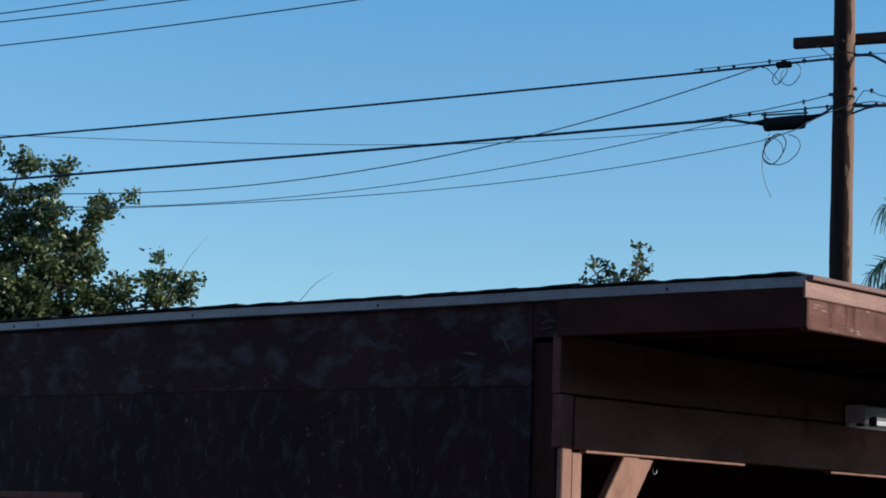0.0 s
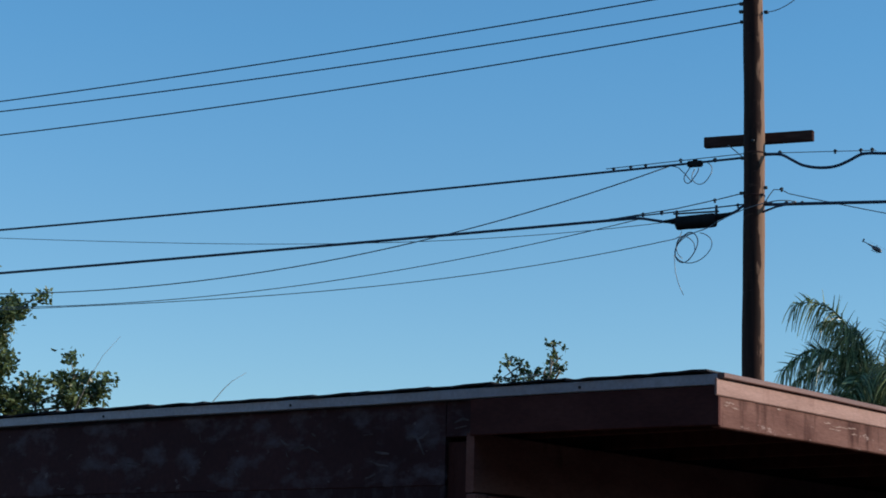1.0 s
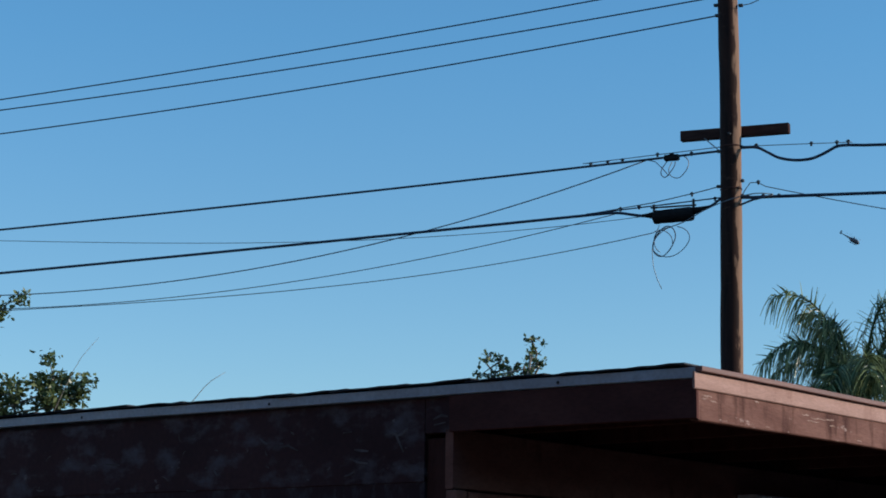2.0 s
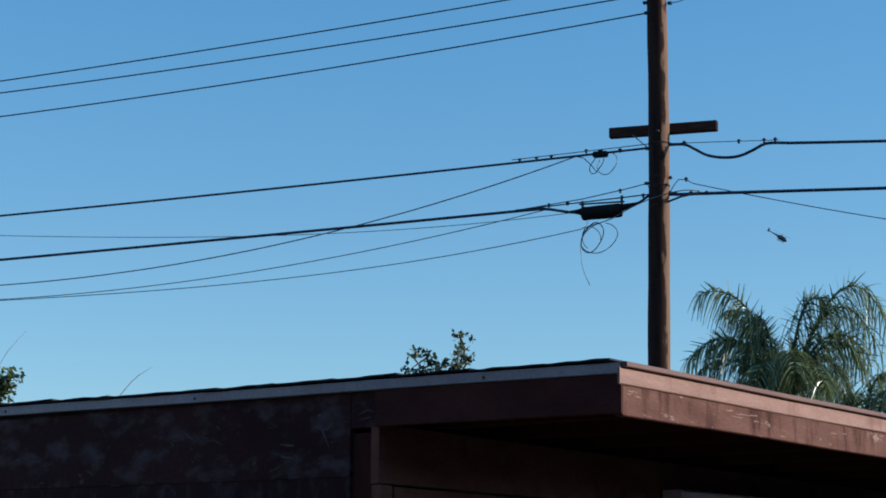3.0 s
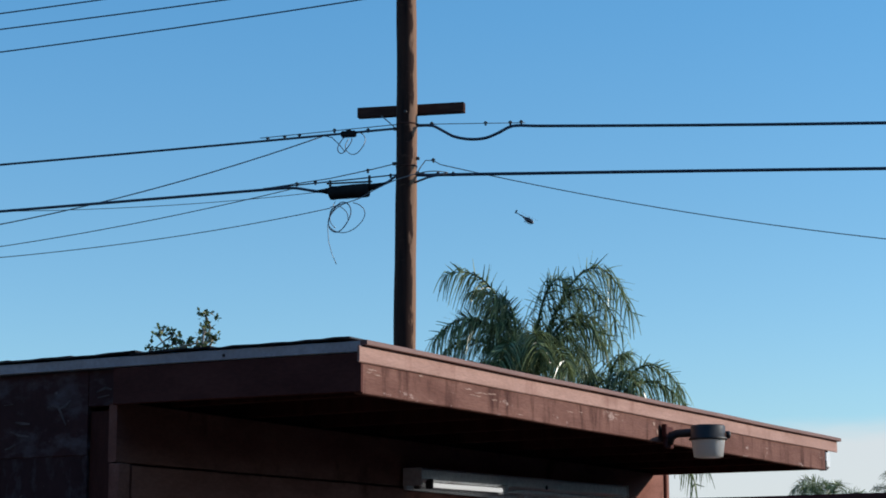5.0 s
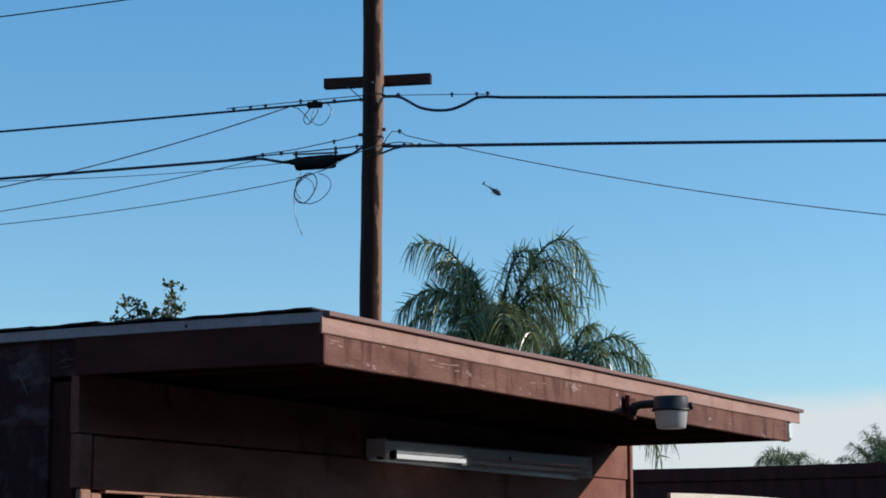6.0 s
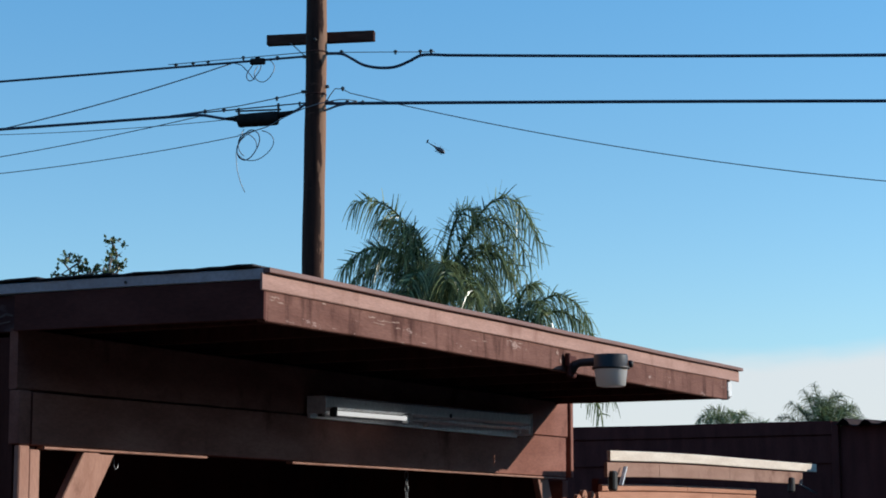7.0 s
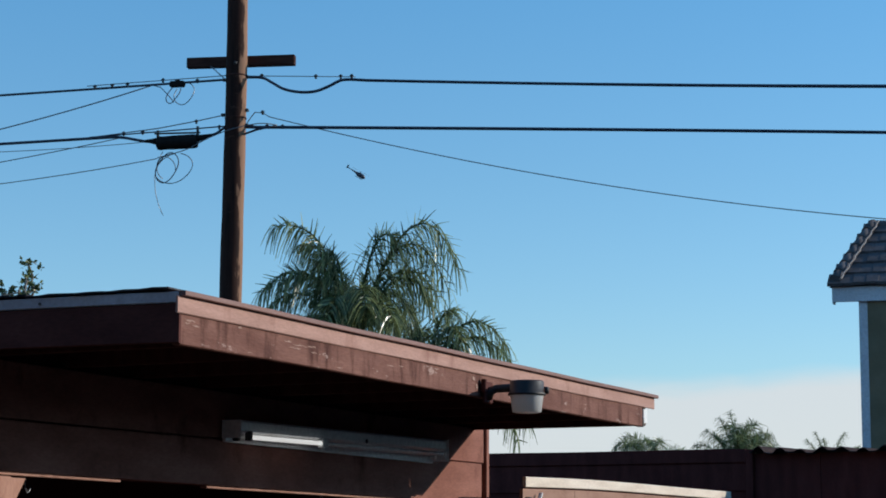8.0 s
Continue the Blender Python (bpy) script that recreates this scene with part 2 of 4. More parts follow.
M_LEDGE = material("brown_ledge_board", (0.28, 0.165, 0.125), (0.36, 0.225, 0.175), 0.75, 3.0, (1, 4, 4), 50, 0.2, by_object=0.12,
                   stain=(0.17, 0.088, 0.066), stain_at=(0.52, 0.7), stain_scale=3)
M_CREAM = material("cream_board", (0.66, 0.56, 0.46), (0.78, 0.69, 0.58), 0.7, 3.0, (1, 5, 5), 50, 0.3)
M_SIDING = material("terracotta_siding", (0.42, 0.205, 0.135), (0.52, 0.27, 0.185), 0.75, 3.0, (1, 4, 8), 50, 0.3, by_object=0.08)
M_FENCE = material("dark_shed_paint", (0.085, 0.023, 0.020), (0.118, 0.035, 0.030), 0.8, 3.0, (1, 4, 1), 40, 0.3)
M_ROOFING = material("dark_roofing_sheet", (0.030, 0.020, 0.020), (0.055, 0.036, 0.034), 0.9, 6.0, (1, 1, 1), 60, 0.3)
M_TILE = material("grey_concrete_tile", (0.09, 0.085, 0.09), (0.15, 0.14, 0.145), 0.9, 3.0, (1, 1, 1), 40, 0.4, by_object=0.08)
M_HIP = material("pale_mortar", (0.25, 0.23, 0.22), (0.32, 0.30, 0.28), 0.9, 5.0, (1, 1, 1), 40, 0.4)
M_HFASCIA = material("white_house_trim", (0.58, 0.60, 0.64), (0.66, 0.68, 0.72), 0.6, 3.0, (1, 1, 1), 40, 0.1)
M_STUCCO = material("olive_stucco", (0.20, 0.165, 0.105), (0.245, 0.205, 0.135), 0.95, 4.0, (1, 1, 1), 90, 0.5)
M_YARD = material("brown_stucco", (0.105, 0.088, 0.082), (0.145, 0.122, 0.114), 0.95, 2.0, (1, 1, 1), 60, 0.4)
M_GROUND = material("dark_asphalt", (0.060, 0.050, 0.043), (0.092, 0.076, 0.065), 0.95, 0.4, (1, 1, 1), 40, 0.5)
M_BARK = material("pale_bark", (0.20, 0.17, 0.14), (0.32, 0.28, 0.23), 0.9, 4.0, (4, 4, 1), 30, 0.6)
M_PTRUNK = material("palm_trunk", (0.16, 0.14, 0.11), (0.25, 0.22, 0.18), 0.95, 4.0, (1, 1, 5), 30, 0.6)
M_LEAF = leaf_material("broad_leaf", (0.036, 0.064, 0.022), (0.18, 0.215, 0.08), 0.36, 0.28)
M_PALM = leaf_material("palm_leaf", (0.028, 0.052, 0.018), (0.30, 0.36, 0.160), 0.28, 0.28)
M_RACHIS = material("palm_rachis", (0.07, 0.085, 0.032), (0.12, 0.13, 0.05), 0.85, 3.0, (1, 1, 1), 30, 0.1)
M_HELI = material("dark_helicopter_paint", (0.03, 0.035, 0.05), (0.05, 0.055, 0.07), 0.35, 0.5, (1, 1, 1), 5, 0, sheen=0.5)


# ---------------------------------------------------------------- building helpers
def part(name, bm, mat, parent=None, label=""):
    me = bpy.data.meshes.new(name)
    bm.to_mesh(me)
    bm.free()
    me.materials.append(mat)
    ob = new(name, me)
    if parent is not None:
        ob.parent = parent
    if label:
        ob["label"] = label
    return ob


def from_lists(name, verts, faces, mat, parent=None, label=""):
    me = bpy.data.meshes.new(name)
    me.from_pydata(verts, [], faces)
    me.materials.append(mat)
    ob = new(name, me)
    if parent is not None:
        ob.parent = parent
    if label:
        ob["label"] = label
    return ob


def empty(name, m, label, category, group="", kind=""):
    ob = new(name)
    ob.matrix_world = m
    return tagged(ob, label, category, group, kind)


def box(x0, x1, y0, y1, z0, z1, bevel=0.004, bm=None, m=None):
    """A box between two corners, with softened edges."""
    own = bm is None
    if own:
        bm = bmesh.new()
    mat = Matrix.Translation(((x0 + x1) / 2, (y0 + y1) / 2, (z0 + z1) / 2)) @ Matrix.Diagonal((x1 - x0, y1 - y0, z1 - z0, 1))
    if m is not None:
        mat = m @ mat
    made = bmesh.ops.create_cube(bm, size=1, matrix=mat)
    if bevel:
        edges = list({e for v in made["verts"] for e in v.link_edges})
        bmesh.ops.bevel(bm, geom=edges, offset=bevel, segments=1, affect="EDGES")
    return bm


def board(x0, x1, y0, y1, z0, z1, axis, steps, wander, seed, bevel=0.004):
    """A long board with a slightly uneven run along axis 0 or 1, as old timber has."""
    bm = bmesh.new()
    lo, hi = (x0, x1) if axis == 0 else (y0, y1)
    rings = []
    for i in range(steps + 1):
        t = lo + (hi - lo) * i / steps
        dz = wander * noise.noise(Vector((t * 0.9, seed, 0.3)))
        dw = wander * 0.7 * noise.noise(Vector((t * 1.1, seed + 7, 0.9)))
        b = bevel
        if axis == 0:
            prof = [(y0 + b, z0), (y1 - b, z0), (y1, z0 + b), (y1, z1 - b), (y1 - b, z1), (y0 + b, z1), (y0, z1 - b), (y0, z0 + b)]
            rings.append([bm.verts.new((t, p + dw, q + dz)) for p, q in prof])
        else:
            prof = [(x0 + b, z0), (x1 - b, z0), (x1, z0 + b), (x1, z1 - b), (x1 - b, z1), (x0 + b, z1), (x0, z1 - b), (x0, z0 + b)]
            rings.append([bm.verts.new((p + dw, t, q + dz)) for p, q in prof])
    for a, c in zip(rings, rings[1:]):
        for k in range(8):
            bm.faces.new((a[k], a[(k + 1) % 8], c[(k + 1) % 8], c[k]))
    bm.faces.new(rings[0])
    bm.faces.new(rings[-1])
    bmesh.ops.recalc_face_normals(bm, faces=bm.faces)
    return bm


def tube(points, radius, sides=6, bm=None, radii=None, cap=True):
    """A round tube along points, with parallel-carried rings."""
    if bm is None:
        bm = bmesh.new()
    pts = [Vector(p) for p in points]
    rings, side = [], None
    for i, p in enumerate(pts):
        d = (pts[min(i + 1, len(pts) - 1)] - pts[max(i - 1, 0)]).normalized()
        if side is None:
            side = d.cross(Vector((0, 0, 1)) if abs(d.z) < 0.9 else Vector((1, 0, 0))).normalized()
        side = (side - d * side.dot(d)).normalized()
        up = d.cross(side)
        r = float(radii[i] if radii else radius)
        rings.append([bm.verts.new(p + r * (math.cos(a) * side + math.sin(a) * up))
                      for a in (2 * math.pi * k / sides for k in range(sides))])
    for a, c in zip(rings, rings[1:]):
        for k in range(sides):
            f = bm.faces.new((a[k], a[(k + 1) % sides], c[(k + 1) % sides], c[k]))
            f.smooth = True
    if cap:
        bm.faces.new(rings[0][::-1])
        bm.faces.new(rings[-1])
    return bm


def beam(p, q, w, h, bevel=0.004):
    """A square timber from p to q."""
    p, q = Vector(p), Vector(q)
    d = q - p
    m = Matrix.Translation(p) @ d.to_track_quat("Z", "Y").to_matrix().to_4x4()
    return box(-w / 2, w / 2, -h / 2, h / 2, 0, d.length, bevel, m=m)


def turned(profile, sides=20, m=None):
    """A lathe shape about z from (radius, height) pairs."""
    bm = bmesh.new()
    rings = []
    for r, z in profile:
        rings.append([bm.verts.new((r * math.cos(2 * math.pi * k / sides), r * math.sin(2 * math.pi * k / sides), z)) for k in range(sides)])
    for a, c in zip(rings, rings[1:]):
        for k in range(sides):
            f = bm.faces.new((a[k], a[(k + 1) % sides], c[(k + 1) % sides], c[k]))
            f.smooth = True
    bm.faces.new(rings[0][::-1])
    bm.faces.new(rings[-1])
    if m is not None:
        bm.transform(m)
    return bm


# ---------------------------------------------------------------- ground
g = bmesh.new()
bmesh.ops.create_grid(g, x_segments=40, y_segments=40, size=2500)
tagged(part("ground", g, M_GROUND), "dark worn asphalt yard reaching to the horizon", "ground", kind="structure")

# plain walls added out of view behind and beside the camera to limit sky light
for nm, m, ln, h in (("unseen_wall_south", pose(-2, -2.6, 0), 30, 9.0), ("unseen_wall_west", pose(-9.5, 3.2, 0, 0, 0, 90), 11.4, 6.0), ("unseen_wall_east", pose(14.5, 8.0, 0, 0, 0, 90), 21.0, 3.7)):
    tagged(part(nm, box(-ln / 2, ln / 2, -0.1, 0.1, 0, h, 0.01), M_YARD), "added plain brown wall, out of view, shaping the light", "wall", kind="structure").matrix_world = m

# ---------------------------------------------------------------- carport
# own axes: x along the sunlit eave, y along the shaded side, z up
YAW = math.degrees(math.atan2(0.83451, 0.55099))
B = pose(0.200, 7.698, 0, 0, 0, YAW)
EAVE, HEAD, SIDE = 5.21, 1.15, 7.5       # eave length, set-back of the front beam, depth
TOP = 2.580

carport = empty("carport", B, "brown painted wooden carport with low flat roof and worn fascia", "carport")


def rise(y):
    """Height of the roof's edge along the shaded side."""
    return TOP + 0.0075 * y - 0.0006 * y * y + 0.0015 * math.sin(2.4 * y)


def side_strip(x0, x1, y0, y1, lo, hi, steps, bevel=0.003):
    """A strip along the shaded side that follows the roof's edge, from lo to hi below it."""
    bm = bmesh.new()
    rings = []
    for i in range(steps + 1):
        y = y0 + (y1 - y0) * i / steps
        z = rise(y)
        rings.append([bm.verts.new(v) for v in ((x0, y, z + lo + bevel), (x0 + bevel, y, z + lo), (x1, y, z + lo), (x1, y, z + hi),
                                                (x0 + bevel, y, z + hi), (x0, y, z + hi - bevel))])
    n = 6
    for a, c in zip(rings, rings[1:]):
        for k in range(n):
            bm.faces.new((a[k], a[(k + 1) % n], c[(k + 1) % n], c[k]))
    bm.faces.new(rings[0])
    bm.faces.new(rings[-1])
    bmesh.ops.recalc_face_normals(bm, faces=bm.faces)
    return bm


part("drip_edge", side_strip(-0.022, 0.0, 0.0, SIDE, -0.042, 0.0, 40), M_DRIP, carport, "pale grey metal roof edge")
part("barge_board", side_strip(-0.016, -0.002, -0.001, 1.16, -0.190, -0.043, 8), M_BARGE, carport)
part("fascia_board", board(0.0, 5.02, 0.0, 0.038, 2.385, 2.505, 0, 40, 0.006, 3.1), M_FASCIA, carport, "sunlit brown fascia board with peeling stained paint")
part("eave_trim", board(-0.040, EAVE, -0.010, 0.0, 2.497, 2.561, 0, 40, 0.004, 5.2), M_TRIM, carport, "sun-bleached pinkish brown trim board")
part("eave_drip_edge", board(-0.020, EAVE + 0.02, -0.030, 0.05, 2.562, 2.581, 0, 40, 0.004, 5.2, 0.002), M_DRIP_BROWN, carport, "thin brown drip edge")
part("end_bracket", box(5.048, 5.112, 0.0, 0.03, 2.405, 2.490, 0.003), M_WHITE, carport, "small bright metal bracket")
part("end_clip", box(5.022, 5.046, -0.004, 0.036, 2.384, 2.440, 0.003), M_BLACK, carport)
part("end_block", box(5.022, EAVE - 0.062, 0.042, 0.075, 2.40, 2.512, 0.003), M_BROWN, carport)
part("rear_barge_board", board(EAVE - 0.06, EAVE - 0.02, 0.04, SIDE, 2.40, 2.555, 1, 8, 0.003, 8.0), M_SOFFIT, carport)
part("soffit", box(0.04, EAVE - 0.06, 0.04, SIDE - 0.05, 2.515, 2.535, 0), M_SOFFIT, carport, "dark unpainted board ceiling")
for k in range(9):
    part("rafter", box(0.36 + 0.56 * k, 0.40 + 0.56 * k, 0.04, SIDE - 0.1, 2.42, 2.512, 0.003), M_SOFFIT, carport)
part("roof_deck", box(0.0, EAVE - 0.02, 0.03, SIDE, 2.538, 2.568, 0.002), M_SHINGLE, carport)


def raking(foot, head, width, y0, y1):
    """A slanting board between two heights, its ends cut level; foot and head are (x, z) of its middle."""
    bm = bmesh.new()
    (xa, za), (xb, zb) = foot, head
    ring = [[bm.verts.new((x + d, y, z)) for x, z, d in ((xa, za, -width / 2), (xa, za, width / 2), (xb, zb, width / 2), (xb, zb, -width / 2))] for y in (y0, y1)]
    bm.faces.new(ring[0])
    bm.faces.new(ring[1][::-1])
    for k in range(4):
        bm.faces.new((ring[0][k], ring[0][(k + 1) % 4], ring[1][(k + 1) % 4], ring[1][k]))
    bmesh.ops.recalc_face_normals(bm, faces=bm.faces)
    bmesh.ops.bevel(bm, geom=list(bm.edges), offset=0.004, segments=1, affect="EDGES")
    return bm


# front beam of two boards; pale strips at its foot paint the sunlit lower edge
def joint_rise(bm, lo, hi):
    """Lets the joint between the two boards climb gently along the beam."""
    for v in bm.verts:
        if lo < v.co.z < hi:
            v.co.z += 0.006 * v.co.x
    return bm


part("upper_header", joint_rise(board(0.0, 5.33, HEAD, HEAD + 0.04, 2.172, 2.412, 0, 24, 0.003, 1.7), 2.1, 2.25), M_BROWN, carport)
part("lower_header", joint_rise(board(0.085, 5.27, HEAD - 0.012, HEAD + 0.03, 1.955, 2.164, 0, 24, 0.004, 2.3), 2.1, 2.25), M_BROWN, carport)
# post colour stands in for sun catching the beam's lower edge
for x0, x1 in ((0.16, 1.32), (2.05, 5.26)):
    part("lit_edge_strip", board(x0, x1, HEAD - 0.018, HEAD + 0.02, 1.942, 1.953, 0, 14, 0.003, 4.4 + x0, 0.003), M_POST, carport)
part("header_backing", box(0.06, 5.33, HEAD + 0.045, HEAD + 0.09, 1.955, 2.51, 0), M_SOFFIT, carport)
part("end_trim", box(5.335, 5.375, HEAD - 0.018, HEAD + 0.10, 1.955, 2.50, 0.004), M_BROWN, carport)
part("left_trim", box(0.0, 0.072, HEAD - 0.016, HEAD + 0.038, 1.955, 2.168, 0.004), M_BROWN, carport)

part("post", box(0.005, 0.072, HEAD - 0.016, HEAD + 0.012, 0, 1.952, 0.005), M_POST, carport, "sunlit light brown wooden post")
part("post", box(0.078, 0.145, HEAD - 0.010, HEAD + 0.05, 0, 1.938, 0.005), M_POST, carport, "sunlit light brown wooden post")
part("post", box(5.24, 5.33, HEAD, HEAD + 0.09, 0, 1.938, 0.005), M_BROWN, carport)
for off in (0.0, 0.123):
    part("brace", raking((0.135 + off, 1.45), (0.482 + off, 1.938), 0.112, HEAD - 0.012 + off * 0.14, HEAD + 0.03 + off * 0.14), M_POST, carport, "sunlit diagonal wooden brace")
part("brace", raking((5.21, 1.40), (4.96, 1.938), 0.15, HEAD, HEAD + 0.04), M_POST, carport)

# shaded side wall of plywood sheets, flush with the edge board
W0 = 1.30
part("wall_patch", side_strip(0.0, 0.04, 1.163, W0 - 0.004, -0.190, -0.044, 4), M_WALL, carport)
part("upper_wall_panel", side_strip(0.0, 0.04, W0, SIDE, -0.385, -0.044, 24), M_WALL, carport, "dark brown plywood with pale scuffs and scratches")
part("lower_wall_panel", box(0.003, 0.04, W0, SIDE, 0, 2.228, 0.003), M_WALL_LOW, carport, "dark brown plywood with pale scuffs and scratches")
part("wall_ledge", board(-0.05, 0.004, 4.05, SIDE, 1.70, 1.735, 1, 6, 0.003, 9.1), M_BROWN, carport)
# added dark strip: hides the wall's lit end, the corner's shade in its colour
part("shade_filler", box(0.014, 0.04, 1.175, W0 - 0.003, 0, 2.38, 0.003), M_SOFFIT, carport)
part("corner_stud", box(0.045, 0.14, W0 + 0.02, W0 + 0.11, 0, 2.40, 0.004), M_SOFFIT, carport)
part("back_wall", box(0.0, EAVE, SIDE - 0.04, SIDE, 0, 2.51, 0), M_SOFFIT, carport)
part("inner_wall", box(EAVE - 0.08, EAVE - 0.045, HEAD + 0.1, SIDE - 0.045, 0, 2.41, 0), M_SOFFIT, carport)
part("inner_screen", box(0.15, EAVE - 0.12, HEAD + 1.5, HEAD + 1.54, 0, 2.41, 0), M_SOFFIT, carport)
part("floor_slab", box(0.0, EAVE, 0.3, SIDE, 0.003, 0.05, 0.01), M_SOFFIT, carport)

# pale scratches on the side wall: short bent slivers, a little proud of the paint
rng = random.Random(11)


def scratches(count, y0, y1, z0, z1, long, steep, x):
    verts, faces = [], []
    for _ in range(count):
        y, z = rng.uniform(y0, y1), rng.uniform(z0, z1)
        a = rng.gauss(steep, 0.45)
        ln, w = long * rng.uniform(0.35, 1.3), rng.uniform(0.0018, 0.0045)
        bend = rng.uniform(-0.9, 0.9)
        base = len(verts)
        for i in range(5):
            t = i / 4
            yy = y + ln * t * math.cos(a + bend * t)
            zz = z + ln * t * math.sin(a + bend * t)
            ww = w * (0.25 + math.sin(math.pi * (0.12 + 0.8 * t)))
            verts.append((x, yy - ww * math.sin(a), zz + ww * math.cos(a)))
            verts.append((x, yy + ww * math.sin(a), zz - ww * math.cos(a)))
        for i in range(4):
            k = base + 2 * i
            faces.append((k, k + 1, k + 3, k + 2))
    return verts, faces


M_SCRATCH = material("bared_wood", (0.08, 0.062, 0.062), (0.17, 0.14, 0.138), 0.8, 9.0, (1, 1, 1), 90, 0.2)
v1, f1 = scratches(26, 1.9, 4.9, 2.22, 2.44, 0.045, 0.3, -0.0025)
o1 = from_lists("scuffing", v1, f1, M_SCRATCH, carport, "pale scratches in dark paint")
v2, f2 = scratches(44, 1.45, 4.9, 1.74, 2.16, 0.04, 1.6, 0.0005)


def gouge(points, w, x=-0.0028):
    """One long scratch through a few (y, z) bends, thick in the middle."""
    verts, faces = [], []
    n = len(points) - 1
    for i, (y, z) in enumerate(points):
        a, b = points[max(i - 1, 0)], points[min(i + 1, n)]
        ln = math.hypot(b[0] - a[0], b[1] - a[1])
        ny, nz = -(b[1] - a[1]) / ln, (b[0] - a[0]) / ln
        ww = w * (0.35 + 0.65 * math.sin(math.pi * (0.1 + 0.8 * i / n)))
        verts += [(x, y - ny * ww, z - nz * ww), (x, y + ny * ww, z + nz * ww)]
        if i:
            faces.append((2 * i - 2, 2 * i - 1, 2 * i + 1, 2 * i))
    return verts, faces


v3, f3 = [], []
for run, w in (([(1.510, 2.405), (1.475, 2.412), (1.450, 2.404), (1.432, 2.372), (1.408, 2.329)], 0.006), ([(1.442, 2.398), (1.418, 2.405), (1.387, 2.427)], 0.007),
               ([(2.10, 2.380), (2.05, 2.386), (1.995, 2.362)], 0.005), ([(1.675, 2.352), (1.64, 2.346), (1.597, 2.342)], 0.006),
               ([(1.70, 2.315), (1.655, 2.298), (1.600, 2.291)], 0.005), ([(1.727, 2.243), (1.70, 2.248), (1.671, 2.261)], 0.005),
               ([(1.74, 2.424), (1.69, 2.427)], 0.004), ([(3.193, 2.352), (3.10, 2.345)], 0.005), ([(2.66, 2.214), (2.60, 2.210)], 0.006),
               ([(1.255, 2.455), (1.21, 2.470), (1.178, 2.462)], 0.006), ([(1.25, 2.432), (1.19, 2.440)], 0.005)):
    gv, gf = gouge(run, w)
    f3 += [tuple(len(v3) + k for k in face) for face in gf]
    v3 += gv
o3 = from_lists("scuffing", v3, f3, M_SCRATCH, carport, "pale scratches in dark paint")
o2 = from_lists("scuffing", v2, f2, M_SCRATCH, carport, "pale scratches in dark paint")
for o in (o1, o2, o3):
    o["kind"] = "stuff"

# flakes of bare wood where the fascia's paint has peeled
M_PEEL = material("peeled_bare_wood", (0.31, 0.195, 0.16), (0.45, 0.315, 0.265), 0.8, 9.0, (1, 1, 1), 90, 0.2)


def flake(x, z, long, high, seed):
    """A ragged flake, long along the board, a little proud of the paint."""
    fr = random.Random(seed)
    n = 9
    top, low = [], []
    for i in range(n):
        u = i / (n - 1)
        h = high * math.sin(math.pi * (0.06 + 0.88 * u)) * fr.uniform(0.35, 1.0)
        mid = z + high * 0.35 * fr.uniform(-1, 1)
        top.append((x + long * (u - 0.5), -0.0015, mid + h / 2))
        low.append((x + long * (u - 0.5), -0.0015, mid - h / 2))
    return top + low, [(i, i + 1, n + i + 1, n + i) for i in range(n - 1)]


v4, f4 = [], []
for k, (x, z, long, high) in enumerate(((0.06, 2.478, 0.07, 0.010), (0.10, 2.462, 0.05, 0.006), (0.04, 2.468, 0.04, 0.008), (0.42, 2.490, 0.03, 0.010), (0.80, 2.474, 0.06, 0.009), (0.90, 2.466, 0.13, 0.007),
                                        (0.86, 2.452, 0.10, 0.006), (1.00, 2.470, 0.07, 0.010), (1.02, 2.448, 0.05, 0.006), (1.72, 2.455, 0.07, 0.006), (1.83, 2.462, 0.05, 0.005), (2.62, 2.470, 0.03, 0.022), (2.66, 2.440, 0.02, 0.030),
                                        (1.25, 2.405, 0.05, 0.005), (0.50, 2.400, 0.04, 0.004), (3.35, 2.460, 0.05, 0.006), (4.1, 2.450, 0.05, 0.005), (2.2, 2.482, 0.06, 0.006))):
    gv, gf = flake(x, z, long, high, 40 + k)
    f4 += [tuple(len(v4) + j for j in face) for face in gf]
    v4 += gv
o4 = from_lists("peeled_paint", v4, f4, M_PEEL, carport, "pale flakes of bare wood")
o4["kind"] = "stuff"
for y in (0.62, 2.15, 3.35, 4.52, 4.72):
    part("nail", turned([(0.007, 0), (0.006, 0.003)], 8, Matrix.Translation((-0.0225, y, rise(y) - 0.024)) @ pose(0, 0, 0, 0, -90, 0)), M_BLACK, carport)

# roofing laps that show over the edge
for k in range(22):
    y0 = 0.02 + 0.335 * k + rng.uniform(-0.03, 0.03)
    ln = 0.40 + rng.uniform(-0.05, 0.05)
    lift = rng.uniform(0.002, 0.010)
    bm = bmesh.new()
    n = 7
    top = []
    for i in range(n):
        y = y0 + ln * i / (n - 1)
        zz = rise(y) + 0.002 + lift * (1 - i / (n - 1)) + rng.uniform(0, 0.004)
        xx = -0.030 + rng.uniform(-0.006, 0.004)
        top.append([bm.verts.new(c) for c in ((xx, y, zz), (0.5, y, zz), (0.5, y, zz + 0.006), (xx, y, zz + 0.006))])
    for a, c in zip(top, top[1:]):
        for j in range(4):
            bm.faces.new((a[j], a[(j + 1) % 4], c[(j + 1) % 4], c[j]))
    bm.faces.new(top[0])
    bm.faces.new(top[-1])
    bmesh.ops.recalc_face_normals(bm, faces=bm.faces)
    part("shingle", bm, M_SHINGLE, carport)

